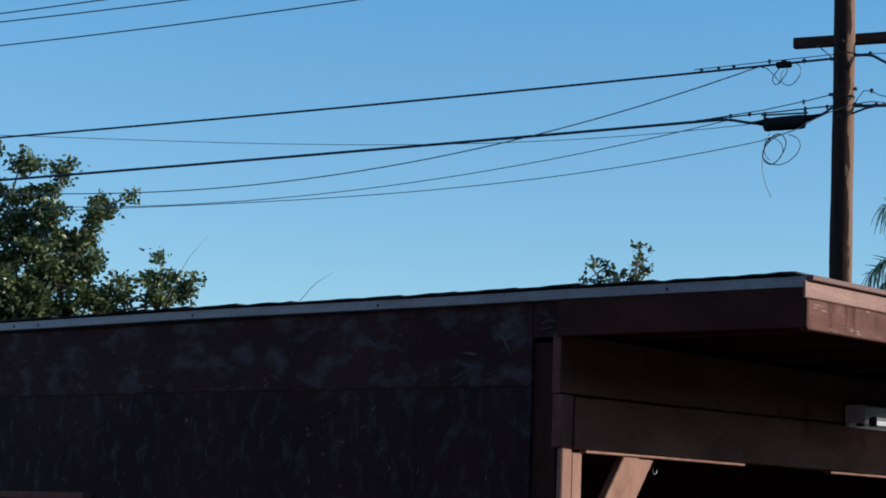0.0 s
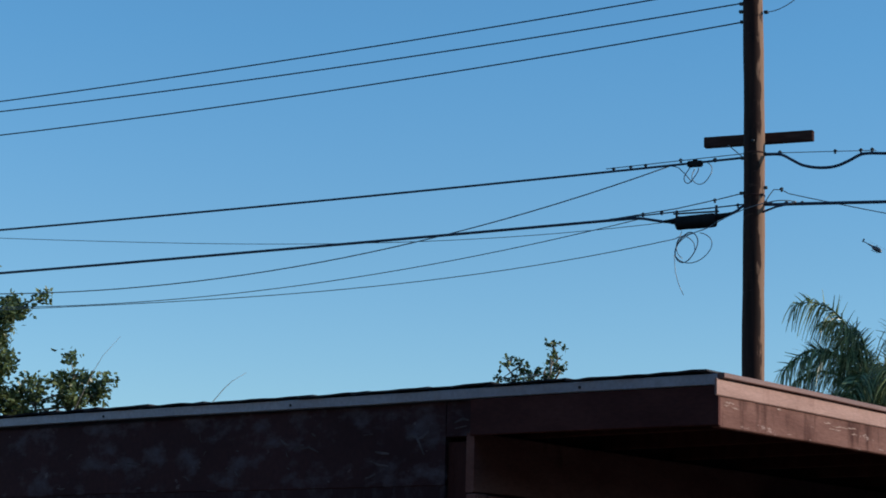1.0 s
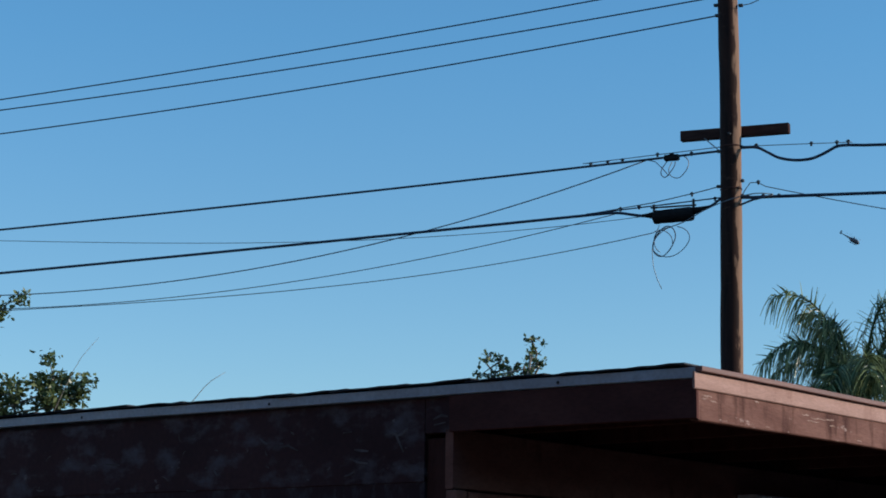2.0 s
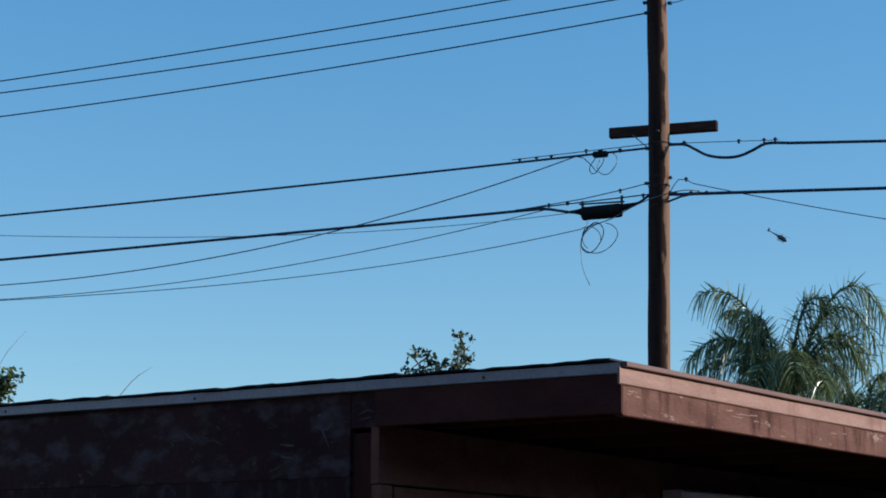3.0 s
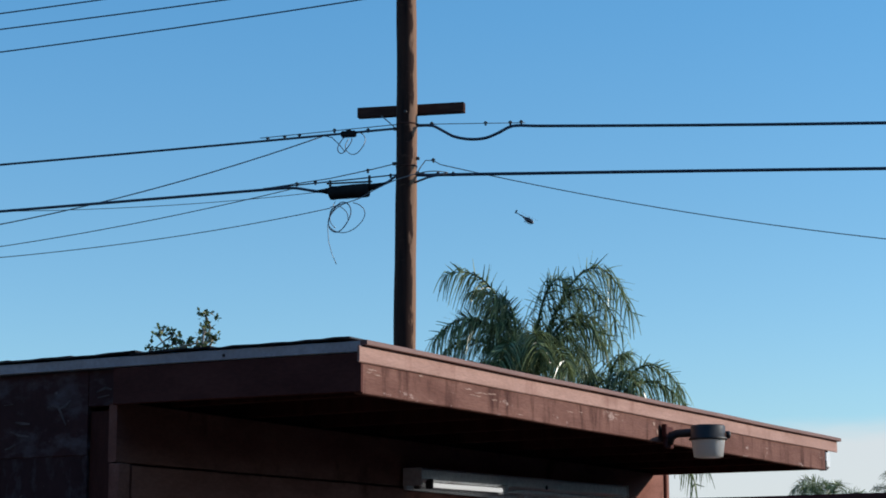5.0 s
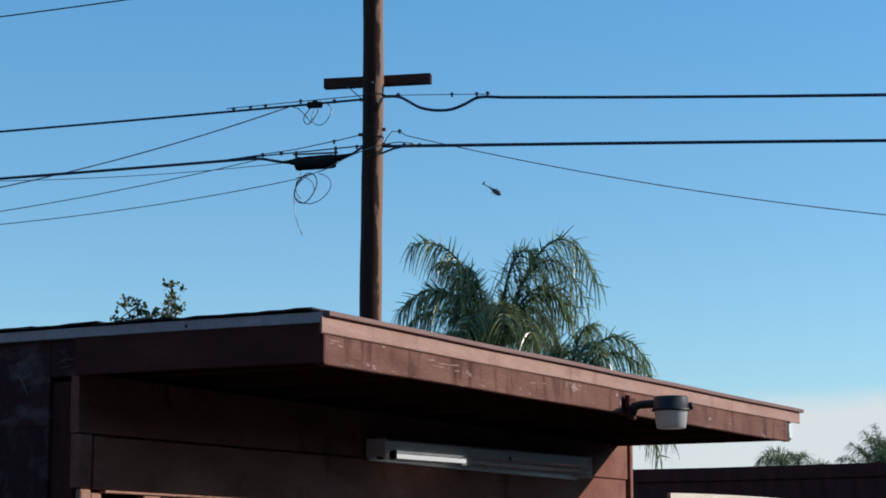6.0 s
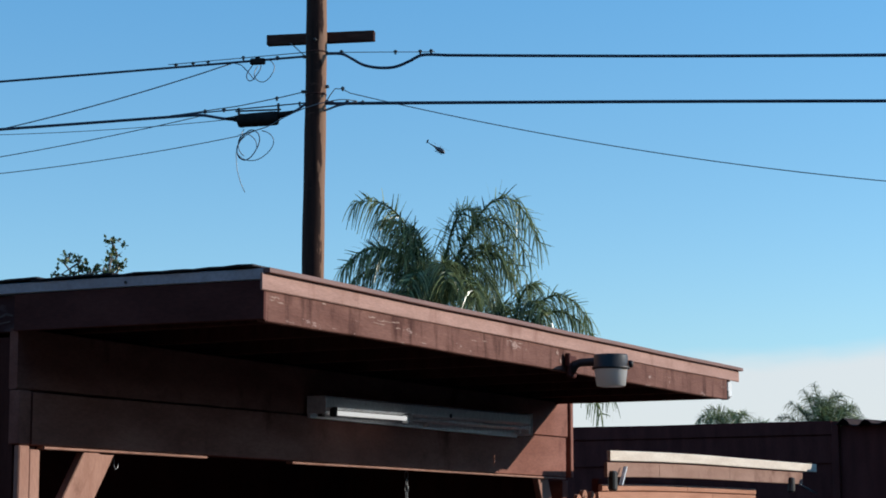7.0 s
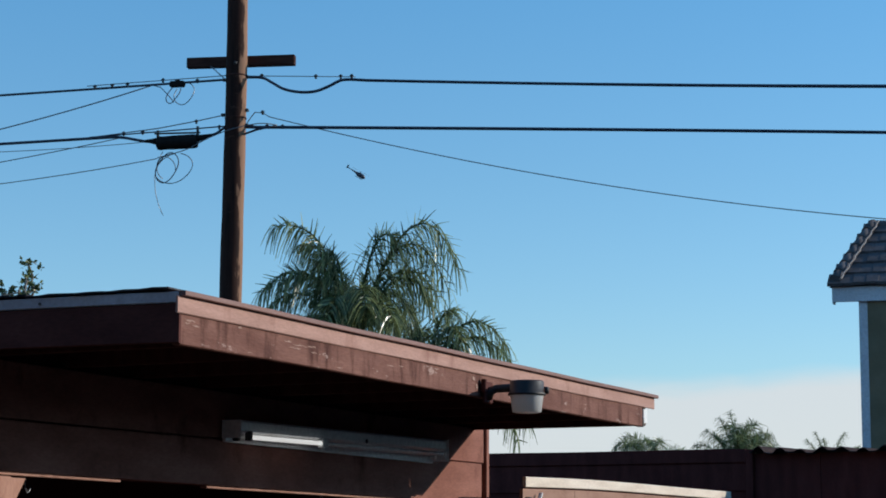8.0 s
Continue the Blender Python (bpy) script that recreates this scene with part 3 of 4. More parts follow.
# ---------------------------------------------------------------- strip light on the beam
strip = empty("strip_light", B @ pose(2.185, HEAD - 0.015, 2.155), "long white enamel fluorescent strip light on a brown beam", "strip light")
bm = bmesh.new()
prof = [(0, 0.052), (-0.085, 0.052), (-0.105, 0.062), (-0.105, 0.108), (-0.090, 0.118), (0, 0.118)]
SL = 2.34
ends = []
for x in (0.0, SL):
    ends.append([bm.verts.new((x, y, z + 0.030 * x / SL)) for y, z in prof])
for k in range(6):
    bm.faces.new((ends[0][k], ends[0][(k + 1) % 6], ends[1][(k + 1) % 6], ends[1][k]))
bm.faces.new(ends[0])
bm.faces.new(ends[1])
bmesh.ops.recalc_face_normals(bm, faces=bm.faces)
part("housing", bm, M_WHITE, strip)
part("back_plate", box(0.0, SL, -0.02, 0.0, 0.012, 0.066, 0.003), M_WHITE, strip)
for y, runs in ((-0.108, ((0.085, 0.80), (0.86, 2.28))), (-0.045, ((0.075, 1.15), (1.19, 2.28)))):
    for k, (x0, x1) in enumerate(runs):
        z = 0.036 + 0.012 * x0
        lit = y < -0.06 and k == 0
        part("tube", tube([(x0, y, z), (x1, y, z + 0.012 * (x1 - x0))], 0.0110, 12), M_TUBE_LIT if lit else M_TUBE, strip, "glowing white fluorescent tube" if lit else "white fluorescent tube")
        for x in (x0 - 0.014, x1 + 0.014):
            part("lamp_holder", box(x - 0.012, x + 0.012, y - 0.016, y + 0.018, z - 0.018, z + 0.028, 0.004), M_BLACK if x < 0.5 else M_WHITE, strip)
part("end_plate", box(-0.006, -0.001, -0.108, 0, 0.03, 0.118, 0.002), M_WHITE, strip)
part("end_plate", box(SL + 0.001, SL + 0.006, -0.118, 0, 0.022, 0.150, 0.002), M_WHITE, strip)
part("knockout", turned([(0.012, 0), (0.012, 0.003)], 12, pose(1.32, -0.106, 0.085, 90, 0, 0)), M_BLACK, strip)

# ---------------------------------------------------------------- dusk-to-dawn lamp on the fascia
LX, LY, LZ = 2.785, -0.21, 2.390
lamp = empty("security_light", B @ pose(LX, LY, LZ), "black outdoor security lamp with frosted white lens on fascia", "outdoor lamp")
part("lens", turned([(0.058, -0.078), (0.071, -0.074), (0.080, 0.000), (0.084, 0.006)], 24), M_LENS, lamp, "frosted white ribbed lens")
part("cap", turned([(0.080, 0.004), (0.092, 0.006), (0.092, 0.016), (0.084, 0.020), (0.083, 0.070), (0.078, 0.076), (0.03, 0.078)], 24), M_BLACK, lamp)
part("photocell", turned([(0.018, 0), (0.018, 0.018), (0.010, 0.022)], 12, pose(0.03, -0.080, 0.03, 90, 0, 25)), M_BLACK, lamp)
part("arm", tube([(0, 0.05, 0.044), (-0.004, 0.09, 0.044), (-0.015, 0.155, 0.042), (-0.028, 0.178, 0.030), (-0.034, 0.196, 0.0)], 0.02, 10, radii=[0.024, 0.021, 0.020, 0.022, 0.028]), M_BLACK, lamp)
part("mounting_plate", box(-0.075, 0.015, 0.184, 0.204, -0.03, 0.075, 0.006), M_BARGE, lamp, "brown painted mounting plate")
part("clip", box(-0.09, -0.07, 0.178, 0.204, 0.02, 0.085, 0.004), M_BARGE, lamp)

# chain that hangs inside the opening
chain = empty("hanging_chain", B @ pose(3.45, HEAD + 0.12, 1.45), "short pale metal chain hanging below the beam", "chain")
for k in range(10):
    ring = [(0.010 * math.cos(a), 0, 0.022 * math.sin(a) + 0.02 + 0.036 * k + 0.13) for a in (2 * math.pi * i / 10 for i in range(11))]
    lk = tube(ring, 0.004, 5, cap=False)
    if k % 2:
        lk.transform(Matrix.Rotation(radians(90), 4, "Z"))
    part("link", lk, M_STRAND, chain)

for hx, hz in ((0.215, 1.86), (0.78, 1.88)):
    hook = empty("ceiling_hook", B @ pose(hx, HEAD + 0.10, hz), "small pale metal hook under the beam", "hook", "hooks under the beam")
    part("shank", tube([(0, 0, 0.10), (0, 0, 0.02), (0.012, 0, 0.0), (0.03, 0, 0.008), (0.034, 0, 0.03)], 0.004, 6), M_STRAND, hook)
    part("plate", box(-0.02, 0.02, -0.012, 0.012, 0.085, 0.10, 0.003), M_STRAND, hook)

# ---------------------------------------------------------------- lean-to beyond the carport
annex = empty("garden_shed", B @ pose(0, 0, 0), "terracotta boarded shed wall with a sagging cream ledge", "shed")
AY = 0.83


def ledge_z(x):
    """The ledge bows up in the middle of its run."""
    t = (x - 5.16) / 4.12
    return 0.040 * t + 0.012 * math.sin(math.pi * t) + 0.003 * math.sin(7 * t)


def ledge(x0, x1, y0, y1, z0, z1, steps=24):
    bm = board(x0, x1, y0, y1, z0, z1, 0, steps, 0.0, 1.0)
    for v in bm.verts:
        v.co.z += ledge_z(v.co.x)
    return bm


part("ledge_top", ledge(5.16, 9.28, AY - 0.035, AY - 0.012, 2.048, 2.110), M_CREAM, annex, "sunlit cream painted ledge")
for x0, x1 in ((5.17, 6.02), (6.026, 7.35), (7.356, 9.0)):
    part("ledge_board", ledge(x0, x1, AY - 0.01, AY + 0.012, 1.950, 2.040, 10), M_LEDGE, annex, "worn brown board under the ledge")
for x, z0, z1 in ((5.20, 1.87, 1.99), (8.66, 1.925, 2.035)):
    part("bracket", box(x, x + 0.06, AY - 0.042, AY + 0.004, z0, z1, 0.010), M_BLACK, annex)
part("bracket_stay", beam((5.28, AY - 0.05, 1.90), (5.385, AY - 0.04, 2.02), 0.026, 0.012), M_WHITE, annex, "pale metal stay")
part("bracket_stay", beam((8.80, AY - 0.05, 1.985), (9.28, AY - 0.03, 1.925), 0.022, 0.010), M_STRAND, annex)
z1 = 1.908
for k in range(12):
    high = 0.046 if k == 0 else 0.118
    joint = 6.9 + 0.5 * (k % 2)
    for x0, x1 in ((5.43 - 0.05 * (k % 3), joint), (joint + 0.006, 8.33)):
        part("siding_board", ledge(x0, x1, AY + 0.135 + 0.004 * (k % 2), AY + 0.162, z1 - high + 0.005, z1, 8), M_SIDING, annex)
    z1 -= high
for k, (x, high) in enumerate(((4.93, 1.845), (5.02, 1.872), (5.14, 1.868))):
    pk = box(x, x + 0.078, AY + 0.09, AY + 0.115, 0, high - 0.03, 0.004)
    for v in pk.verts:
        if v.co.z > high - 0.05:
            v.co.x += (x + 0.039 - v.co.x) * 0.15
    bmesh.ops.create_cone(pk, cap_ends=True, segments=14, radius1=0.034, radius2=0.034, depth=0.025, matrix=pose(x + 0.039, AY + 0.1025, high - 0.034, 90, 0, 0))
    part("picket", pk, M_SIDING, annex, "round-topped terracotta picket")
part("shed_wall", box(5.44, 8.32, AY + 0.165, AY + 0.21, 0, 1.95, 0), M_FENCE, annex)

# dark shed across the yard's end, with ribbed roofing on top
SX = 9.9
shed = empty("dark_shed", B @ pose(0, 0, 0), "dark brown boarded shed in shade with ribbed roof edge", "shed")
part("wall", box(SX + 0.03, SX + 0.08, -9.0, 6.0, 0, 2.42, 0), M_FENCE, shed)
part("top_board", board(SX, SX + 0.028, 0.86, 6.0, 2.41, 2.522, 1, 20, 0.006, 30.5), M_FENCE, shed)
part("second_board", board(SX + 0.012, SX + 0.029, 0.86, 6.0, 2.18, 2.402, 1, 20, 0.004, 31.5), M_FENCE, shed)
part("end_post", box(SX - 0.03, SX + 0.025, 0.79, 0.85, 0, 2.515, 0.005), M_FENCE, shed)
bm = bmesh.new()
rows = []
for i in range(301):
    y = 0.80 - 7.5 * i / 300
    wob = y + 0.05 * noise.noise(Vector((y * 3.1, 7, 0)))
    z = 2.486 + 0.036 * max(-0.45, math.sin(2 * math.pi * (wob / 0.17))) * (0.55 + 1.2 * abs(noise.noise(Vector((y * 2.3, 3, 0))))) + 0.020 * noise.noise(Vector((y * 4.5, 0, 0)))
    rows.append([bm.verts.new(c) for c in ((SX - 0.10, y, z), (SX + 2.0, y, z + 0.05), (SX + 2.0, y, z + 0.058), (SX - 0.10, y, z + 0.008))])
for a, c in zip(rows, rows[1:]):
    for j in range(4):
        bm.faces.new((a[j], a[(j + 1) % 4], c[(j + 1) % 4], c[j]))
bmesh.ops.recalc_face_normals(bm, faces=bm.faces)
part("ribbed_roof", bm, M_ROOFING, shed, "dark ribbed roofing sheet with wavy edge")
for k in range(14):
    y1 = 0.789 - 0.55 * k
    part("wall_panel", box(SX, SX + 0.026, y1 - 0.547, y1, 0.0, 2.480, 0.004), M_FENCE, shed)

# ---------------------------------------------------------------- utility pole and wires
PX, PY = 1.174, 25.973
LINE = pose(PX, PY, 0, 0, 0, math.degrees(math.atan2(-0.3, 1.0)))   # x along the wires, z up
pole = empty("utility_pole", LINE, "weathered brown wooden utility pole with short crossarm", "utility pole")
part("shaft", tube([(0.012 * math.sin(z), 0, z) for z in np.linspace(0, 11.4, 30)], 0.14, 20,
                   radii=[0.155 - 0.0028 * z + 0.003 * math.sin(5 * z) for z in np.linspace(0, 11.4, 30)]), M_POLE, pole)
part("crossarm", box(-0.686, 0.729, 0.137, 0.237, 7.864, 7.998, 0.008), M_ARM, pole, "short dark wooden crossarm")
part("arm_brace", beam((-0.36, 0.13, 7.87), (-0.13, 0.06, 7.66), 0.035, 0.008, 0.001), M_STRAND, pole)
part("bolt", turned([(0.02, 0), (0.02, 0.03), (0.01, 0.035)], 8, pose(0.03, -0.128, 7.84, 90, 0, 0)), M_BLACK, pole)
for x, z in ((-0.15, 7.20), (0.15, 7.255), (0.15, 7.06), (-0.155, 9.585), (0.17, 9.55), (-0.14, 7.655), (0.145, 7.69), (-0.15, 9.69), (-0.14, 9.447)):
    part("bracket", box(x - 0.028, x + 0.028, -0.025, 0.025, z - 0.018, z + 0.018, 0.005), M_BLACK, pole)
for z in (7.69, 7.14):
    part("band", turned([(0.136, 0), (0.139, 0.003), (0.139, 0.018), (0.136, 0.021)], 20, pose(0.012 * math.sin(z), 0, z)), M_ARM, pole)


def sagging(z0, a, b, s0, s1, n=40, y=0.0, y1=None):
    return [(s, y + (0 if y1 is None else (y1 - y) * (s - s0) / (s1 - s0)), z0 + a * s + b * s * s) for s in np.linspace(s0, s1, n)]


def slack(z0, a, b, c, s0, s1, n=40, y=0.0):
    """A slack wire whose fall eases off away from the pole, then runs on level."""
    out = []
    for s in np.linspace(s0, s1, n):
        q = max(s, -11.0)
        out.append((s, y, z0 + a * q + b * q * q + c * q ** 3 + (a + 2 * b * q + 3 * c * q * q) * (s - q)))
    return out


def eased(points, n=6):
    """A smooth run through a few bends."""
    p = [Vector(q) for q in points]
    out = []
    for i in range(len(p) - 1):
        a, b, c, d = p[max(i - 1, 0)], p[i], p[i + 1], p[min(i + 2, len(p) - 1)]
        for k in range(n):
            t = k / n
            out.append(0.5 * (2 * b + (c - a) * t + (2 * a - 5 * b + 4 * c - d) * t * t + (3 * b - a - 3 * c + d) * t ** 3))
    return out + [p[-1]]


def wire(points, radius, mat, label, sides=6):
    ob = part("overhead_wire", tube(points, radius, sides), mat)
    ob.matrix_world = LINE
    return tagged(ob, label, "wire", "overhead wires")


LEFT = -30.0
wire(sagging(9.9678, 0.08362, 0.00184, LEFT, 0.0), 0.0095, M_CABLE, "thin dark power line high on the pole")
wire(sagging(9.7086, 0.0795, 0.00227, LEFT, -0.15), 0.0095, M_CABLE, "thin dark power line high on the pole")
wire(sagging(9.458, 0.0939, 0.00267, LEFT, -0.12), 0.0095, M_CABLE, "thin dark power line high on the pole")
wire(eased([(0.17, 0, 9.55), (0.35, 0, 9.58), (0.60, 0, 9.74), (0.9, 0, 10.2), (0.12, 0, 10.9)]), 0.006, M_STRAND, "thin pale jumper wire bent beside the pole")
wire(sagging(7.6647, 0.04215, 0.00085, LEFT, -0.12), 0.0155, M_CABLE, "thick black cable strung to the pole")
wire(sagging(7.715, 0.045, 0.0, -1.95, -0.12, 8, -0.01), 0.006, M_STRAND, "thin steel strand above the cable")
wire(sagging(7.0093, 0.03616, 0.00039, LEFT, -1.7) + eased([(-1.60, 0, 6.952), (-1.45, 0, 6.942), (-1.30, 0, 6.912), (-1.16, -0.01, 6.884), (-1.08, -0.02, 6.878)], 4), 0.0195, M_CABLE, "thick black cable dipping into the splice closure")
wire(eased([(-0.30, -0.02, 6.935), (-0.22, -0.03, 6.965), (-0.15, -0.04, 7.01), (-0.10, -0.05, 7.03)], 4), 0.017, M_CABLE, "short black cable from the splice to the pole")
wire(sagging(7.06, 0.055, 0.0, -1.9, -0.12, 8, -0.01), 0.009, M_CABLE, "thin steel strand above the cable")
wire(slack(7.9553, 0.33281, 0.01801, 0.0001, -16, -1.11), 0.0082, M_STRAND, "thin slack service wire falling away")
wire(slack(6.9825, 0.10323, 0.01614, 0.00048, -16, -1.07, 40, 0.03), 0.0048, M_STRAND, "thin slack service wire")
wire(slack(7.2503, 0.22454, 0.01081, -0.00004, -16, -1.5), 0.0062, M_STRAND, "thin slack service wire falling away")
wire(slack(6.8455, 0.20501, 0.01926, 0.00061, -16, -1.0), 0.0060, M_STRAND, "slack service wire falling away")
wire(eased([(-1.0, 0, 6.67), (-0.6, -0.12, 6.74), (-0.3, -0.2, 6.86), (0.0, -0.2, 6.97), (0.35, -0.18, 7.04), (0.55, -0.02, 7.05)]), 0.0065, M_STRAND, "pale wire passing in front of the pole")
wire([(-1.9, 0, 6.955), (-1.0, 0, 7.05), (-0.45, 0, 7.14), (-0.14, 0, 7.20)], 0.007, M_STRAND, "thin strand rising to the pole")
# right of the pole
wire(eased([(0.13, 0, 7.682), (0.34, 0, 7.672), (0.48, 0, 7.60), (0.63, 0, 7.515), (0.83, 0, 7.47), (1.03, 0, 7.473), (1.2, 0, 7.53), (1.36, 0, 7.605), (1.5, 0, 7.612)])
     + sagging(7.6866, -0.05638, 0.00144, 1.7, 30, 40), 0.0195, M_CABLE, "thick black cable with a slack bend beside the pole")
wire([(0.13, 0, 7.70), (0.8, 0, 7.675), (1.55, 0, 7.645)], 0.0055, M_STRAND, "thin steel strand above the slack bend")
wire(sagging(7.700, -0.05638, 0.00160, 1.5, 30, 40, 0.02), 0.008, M_STRAND, "thin steel strand beside the cable")
wire([(0.13, 0, 7.04), (0.3, 0, 7.03)] + sagging(7.0409, -0.03125, -0.00046, 0.5, 30), 0.0215, M_CABLE, "thick black cable leaving the pole")
wire([(0.12, -0.05, 6.93), (0.3, -0.05, 6.99), (0.55, -0.02, 7.04)], 0.014, M_CABLE, "short black cable tail at the pole")
wire([(0.15, 0, 7.07), (0.20, 0, 7.15), (0.26, 0, 7.225), (0.36, 0, 7.215)] + sagging(7.2875, -0.28669, 0.0111, 0.45, 12.5, 40), 0.0065, M_STRAND, "thin service drop wire sloping to a house")

# clamps on the cables
for s, z in ((-1.85, 7.62), (-1.62, 7.63), (-1.42, 7.64), (-0.95, 7.68), (-0.5, 7.66), (0.34, 7.70), (1.04, 7.67), (1.36, 7.66), (1.5, 7.66), (-1.45, 7.0), (-1.2, 7.01),
             (-0.20, 7.05), (0.42, 7.045), (0.62, 7.035), (0.22, 7.05), (-0.5, 7.13), (0.36, 7.225)):
    bm = box(-0.013, 0.013, -0.012, 0.012, -0.035, 0.022, 0.004)
    box(-0.024, 0.024, -0.010, 0.010, -0.006, 0.012, 0.003, bm)
    c = tagged(part("cable_clamp", bm, M_BLACK), "small dark clamp gripping an overhead cable", "clamp", "clamps on the cables")
    c.matrix_world = LINE @ pose(s, 0, z)

splice = empty("splice_closure", LINE @ pose(-0.74, -0.02, 6.87), "black cylindrical splice closure slung below the cable", "cable splice")
part("body", turned([(0.05, -0.27), (0.083, -0.255), (0.092, -0.22), (0.087, -0.17), (0.092, -0.02), (0.088, 0.0), (0.092, 0.02), (0.092, 0.22), (0.083, 0.255), (0.045, 0.27)], 16, pose(0, 0, -0.01, 0, 88.0, 0)), M_RUBBER, splice)
part("end_cone", turned([(0.05, 0), (0.030, 0.12), (0.018, 0.22)], 10, pose(0.26, 0, 0.03, 0, 78, 0)), M_RUBBER, splice)
part("end_cone", turned([(0.05, 0), (0.030, 0.08), (0.018, 0.16)], 10, pose(-0.26, 0, 0.01, 0, -88, 0)), M_RUBBER, splice)
for x, h in ((-0.255, 0.19), (0.265, 0.23)):
    part("hanger", box(x - 0.016, x + 0.016, -0.012, 0.012, 0.06, h - 0.04, 0.004), M_BLACK, splice)
part("top_rail", box(-0.30, 0.30, -0.012, 0.012, 0.098, 0.118, 0.003), M_BLACK, splice)

coil = empty("wire_coil", LINE @ pose(-0.80, -0.04, 6.72), "loose loops of thin cable under the splice", "cable loops")


def loop(cx, cz, rx, rz, a0, a1, r, lean, mat=M_CABLE, parent=coil):
    pts = [(cx + rx * math.cos(radians(a)) + lean * math.sin(radians(a)), 0.02 * math.sin(radians(3 * a)), cz + rz * math.sin(radians(a))) for a in np.linspace(a0, a1, 26)]
    part("loop", tube(pts, r, 5), mat, parent)


loop(-0.06, -0.19, 0.135, 0.19, 20, 385, 0.0075, 0.05)
loop(0.03, -0.20, 0.235, 0.19, 100, 440, 0.006, 0.05, M_STRAND)
loop(-0.07, -0.20, 0.12, 0.15, -10, 240, 0.006, -0.02, M_STRAND)
part("tail", tube([(-0.12, 0, 0.02), (-0.19, 0.01, -0.12), (-0.225, 0.02, -0.30), (-0.21, 0.02, -0.50), (-0.165, 0.02, -0.66), (-0.10, 0.01, -0.80)], 0.005, 5), M_STRAND, coil)

tap = empty("tap_box", LINE @ pose(-0.755, -0.02, 7.62), "small black junction box clamped on the cable", "junction box")
part("body", box(-0.10, 0.10, -0.035, 0.035, -0.045, 0.035, 0.015), M_RUBBER, tap)
part("lug", box(-0.03, 0.03, -0.02, 0.02, 0.035, 0.055, 0.006), M_RUBBER, tap)
loop(-0.05, -0.13, 0.075, 0.12, 60, 400, 0.0065, 0.05, M_CABLE, tap)
loop(0.09, -0.13, 0.125, 0.14, 150, 435, 0.006, 0.03, M_STRAND, tap)
part("lead", tube([(-0.36, 0, 0.0), (-0.22, 0, -0.04), (-0.13, 0, -0.13), (-0.04, 0, -0.24)], 0.006, 5), M_CABLE, tap)


# ---------------------------------------------------------------- plants
def leaf_cloud(centres, per, spread, size, rng):
    """Many small folded leaves round each centre."""
    verts, faces = [], []
    for c in centres:
        for _ in range(per):
            p = Vector(c) + Vector((rng.gauss(0, 1), rng.gauss(0, 1), rng.gauss(0, 0.8))) * spread
            d = Vector((rng.gauss(0, 1), rng.gauss(0, 1), rng.gauss(0.1, 0.7))).normalized()
            w = d.cross(Vector((rng.gauss(0, 1), rng.gauss(0, 1), rng.gauss(0, 1)))).normalized()
            n = d.cross(w)
            ln = size * rng.uniform(0.6, 1.25)
            b = len(verts)
            for q in (p, p + d * ln * 0.5 + w * ln * 0.31 + n * ln * 0.06, p + d * ln, p + d * ln * 0.5 - w * ln * 0.31 + n * ln * 0.06):
                verts.append(tuple(q))
            faces.extend(((b, b + 1, b + 2), (b, b + 2, b + 3)))
    return verts, faces


def limb(p, q, r0, r1, rng, wob, n=7):
    p, q = Vector(p), Vector(q)
    pts = [p.lerp(q, i / (n - 1)) + Vector((rng.gauss(0, wob), rng.gauss(0, wob), rng.gauss(0, wob))) * (0 if i in (0, n - 1) else 1) for i in range(n)]
    return tube(pts, r0, 7, radii=[r0 + (r1 - r0) * i / (n - 1) for i in range(n)]), pts


def broad_tree(name, m, label, limbs, crown, per, spread, size, seed, trunk_r, trunk_h, bushy=1.0):
    rng = random.Random(seed)
    ob = empty(name, m, label, "tree")
    tb, _ = limb((0, 0, 0), (0.05, 0, trunk_h), trunk_r, trunk_r * 0.7, rng, 0.03)
    part("trunk", tb, M_BARK, ob, "pale grey bark")
    centres = []
    for end, r in limbs:
        start = (0.05, 0, trunk_h)
        lb, pts = limb(start, end, r, 0.014, rng, 0.10, 8)
        for k in range(3, 8):
            for _ in range(crown):
                q = pts[k] + Vector((rng.gauss(0, 0.42), rng.gauss(0, 0.42), rng.gauss(0.04, 0.34))) * bushy * (0.55 + 0.45 * (8 - k) / 5)
                tube([pts[k], (pts[k] + q) / 2 + Vector((0, 0, 0.03)), q], 0.008, 4, lb, radii=[0.012, 0.008, 0.004])
                centres.append(q)
        centres.append(Vector(end))
        part("limb", lb, M_BARK, ob)
    v, f = leaf_cloud(centres, per, spread, size, rng)
    c = from_lists("crown", v, f, M_LEAF, ob, "dense glossy green leaves")
    c["kind"] = "stuff"
    return ob


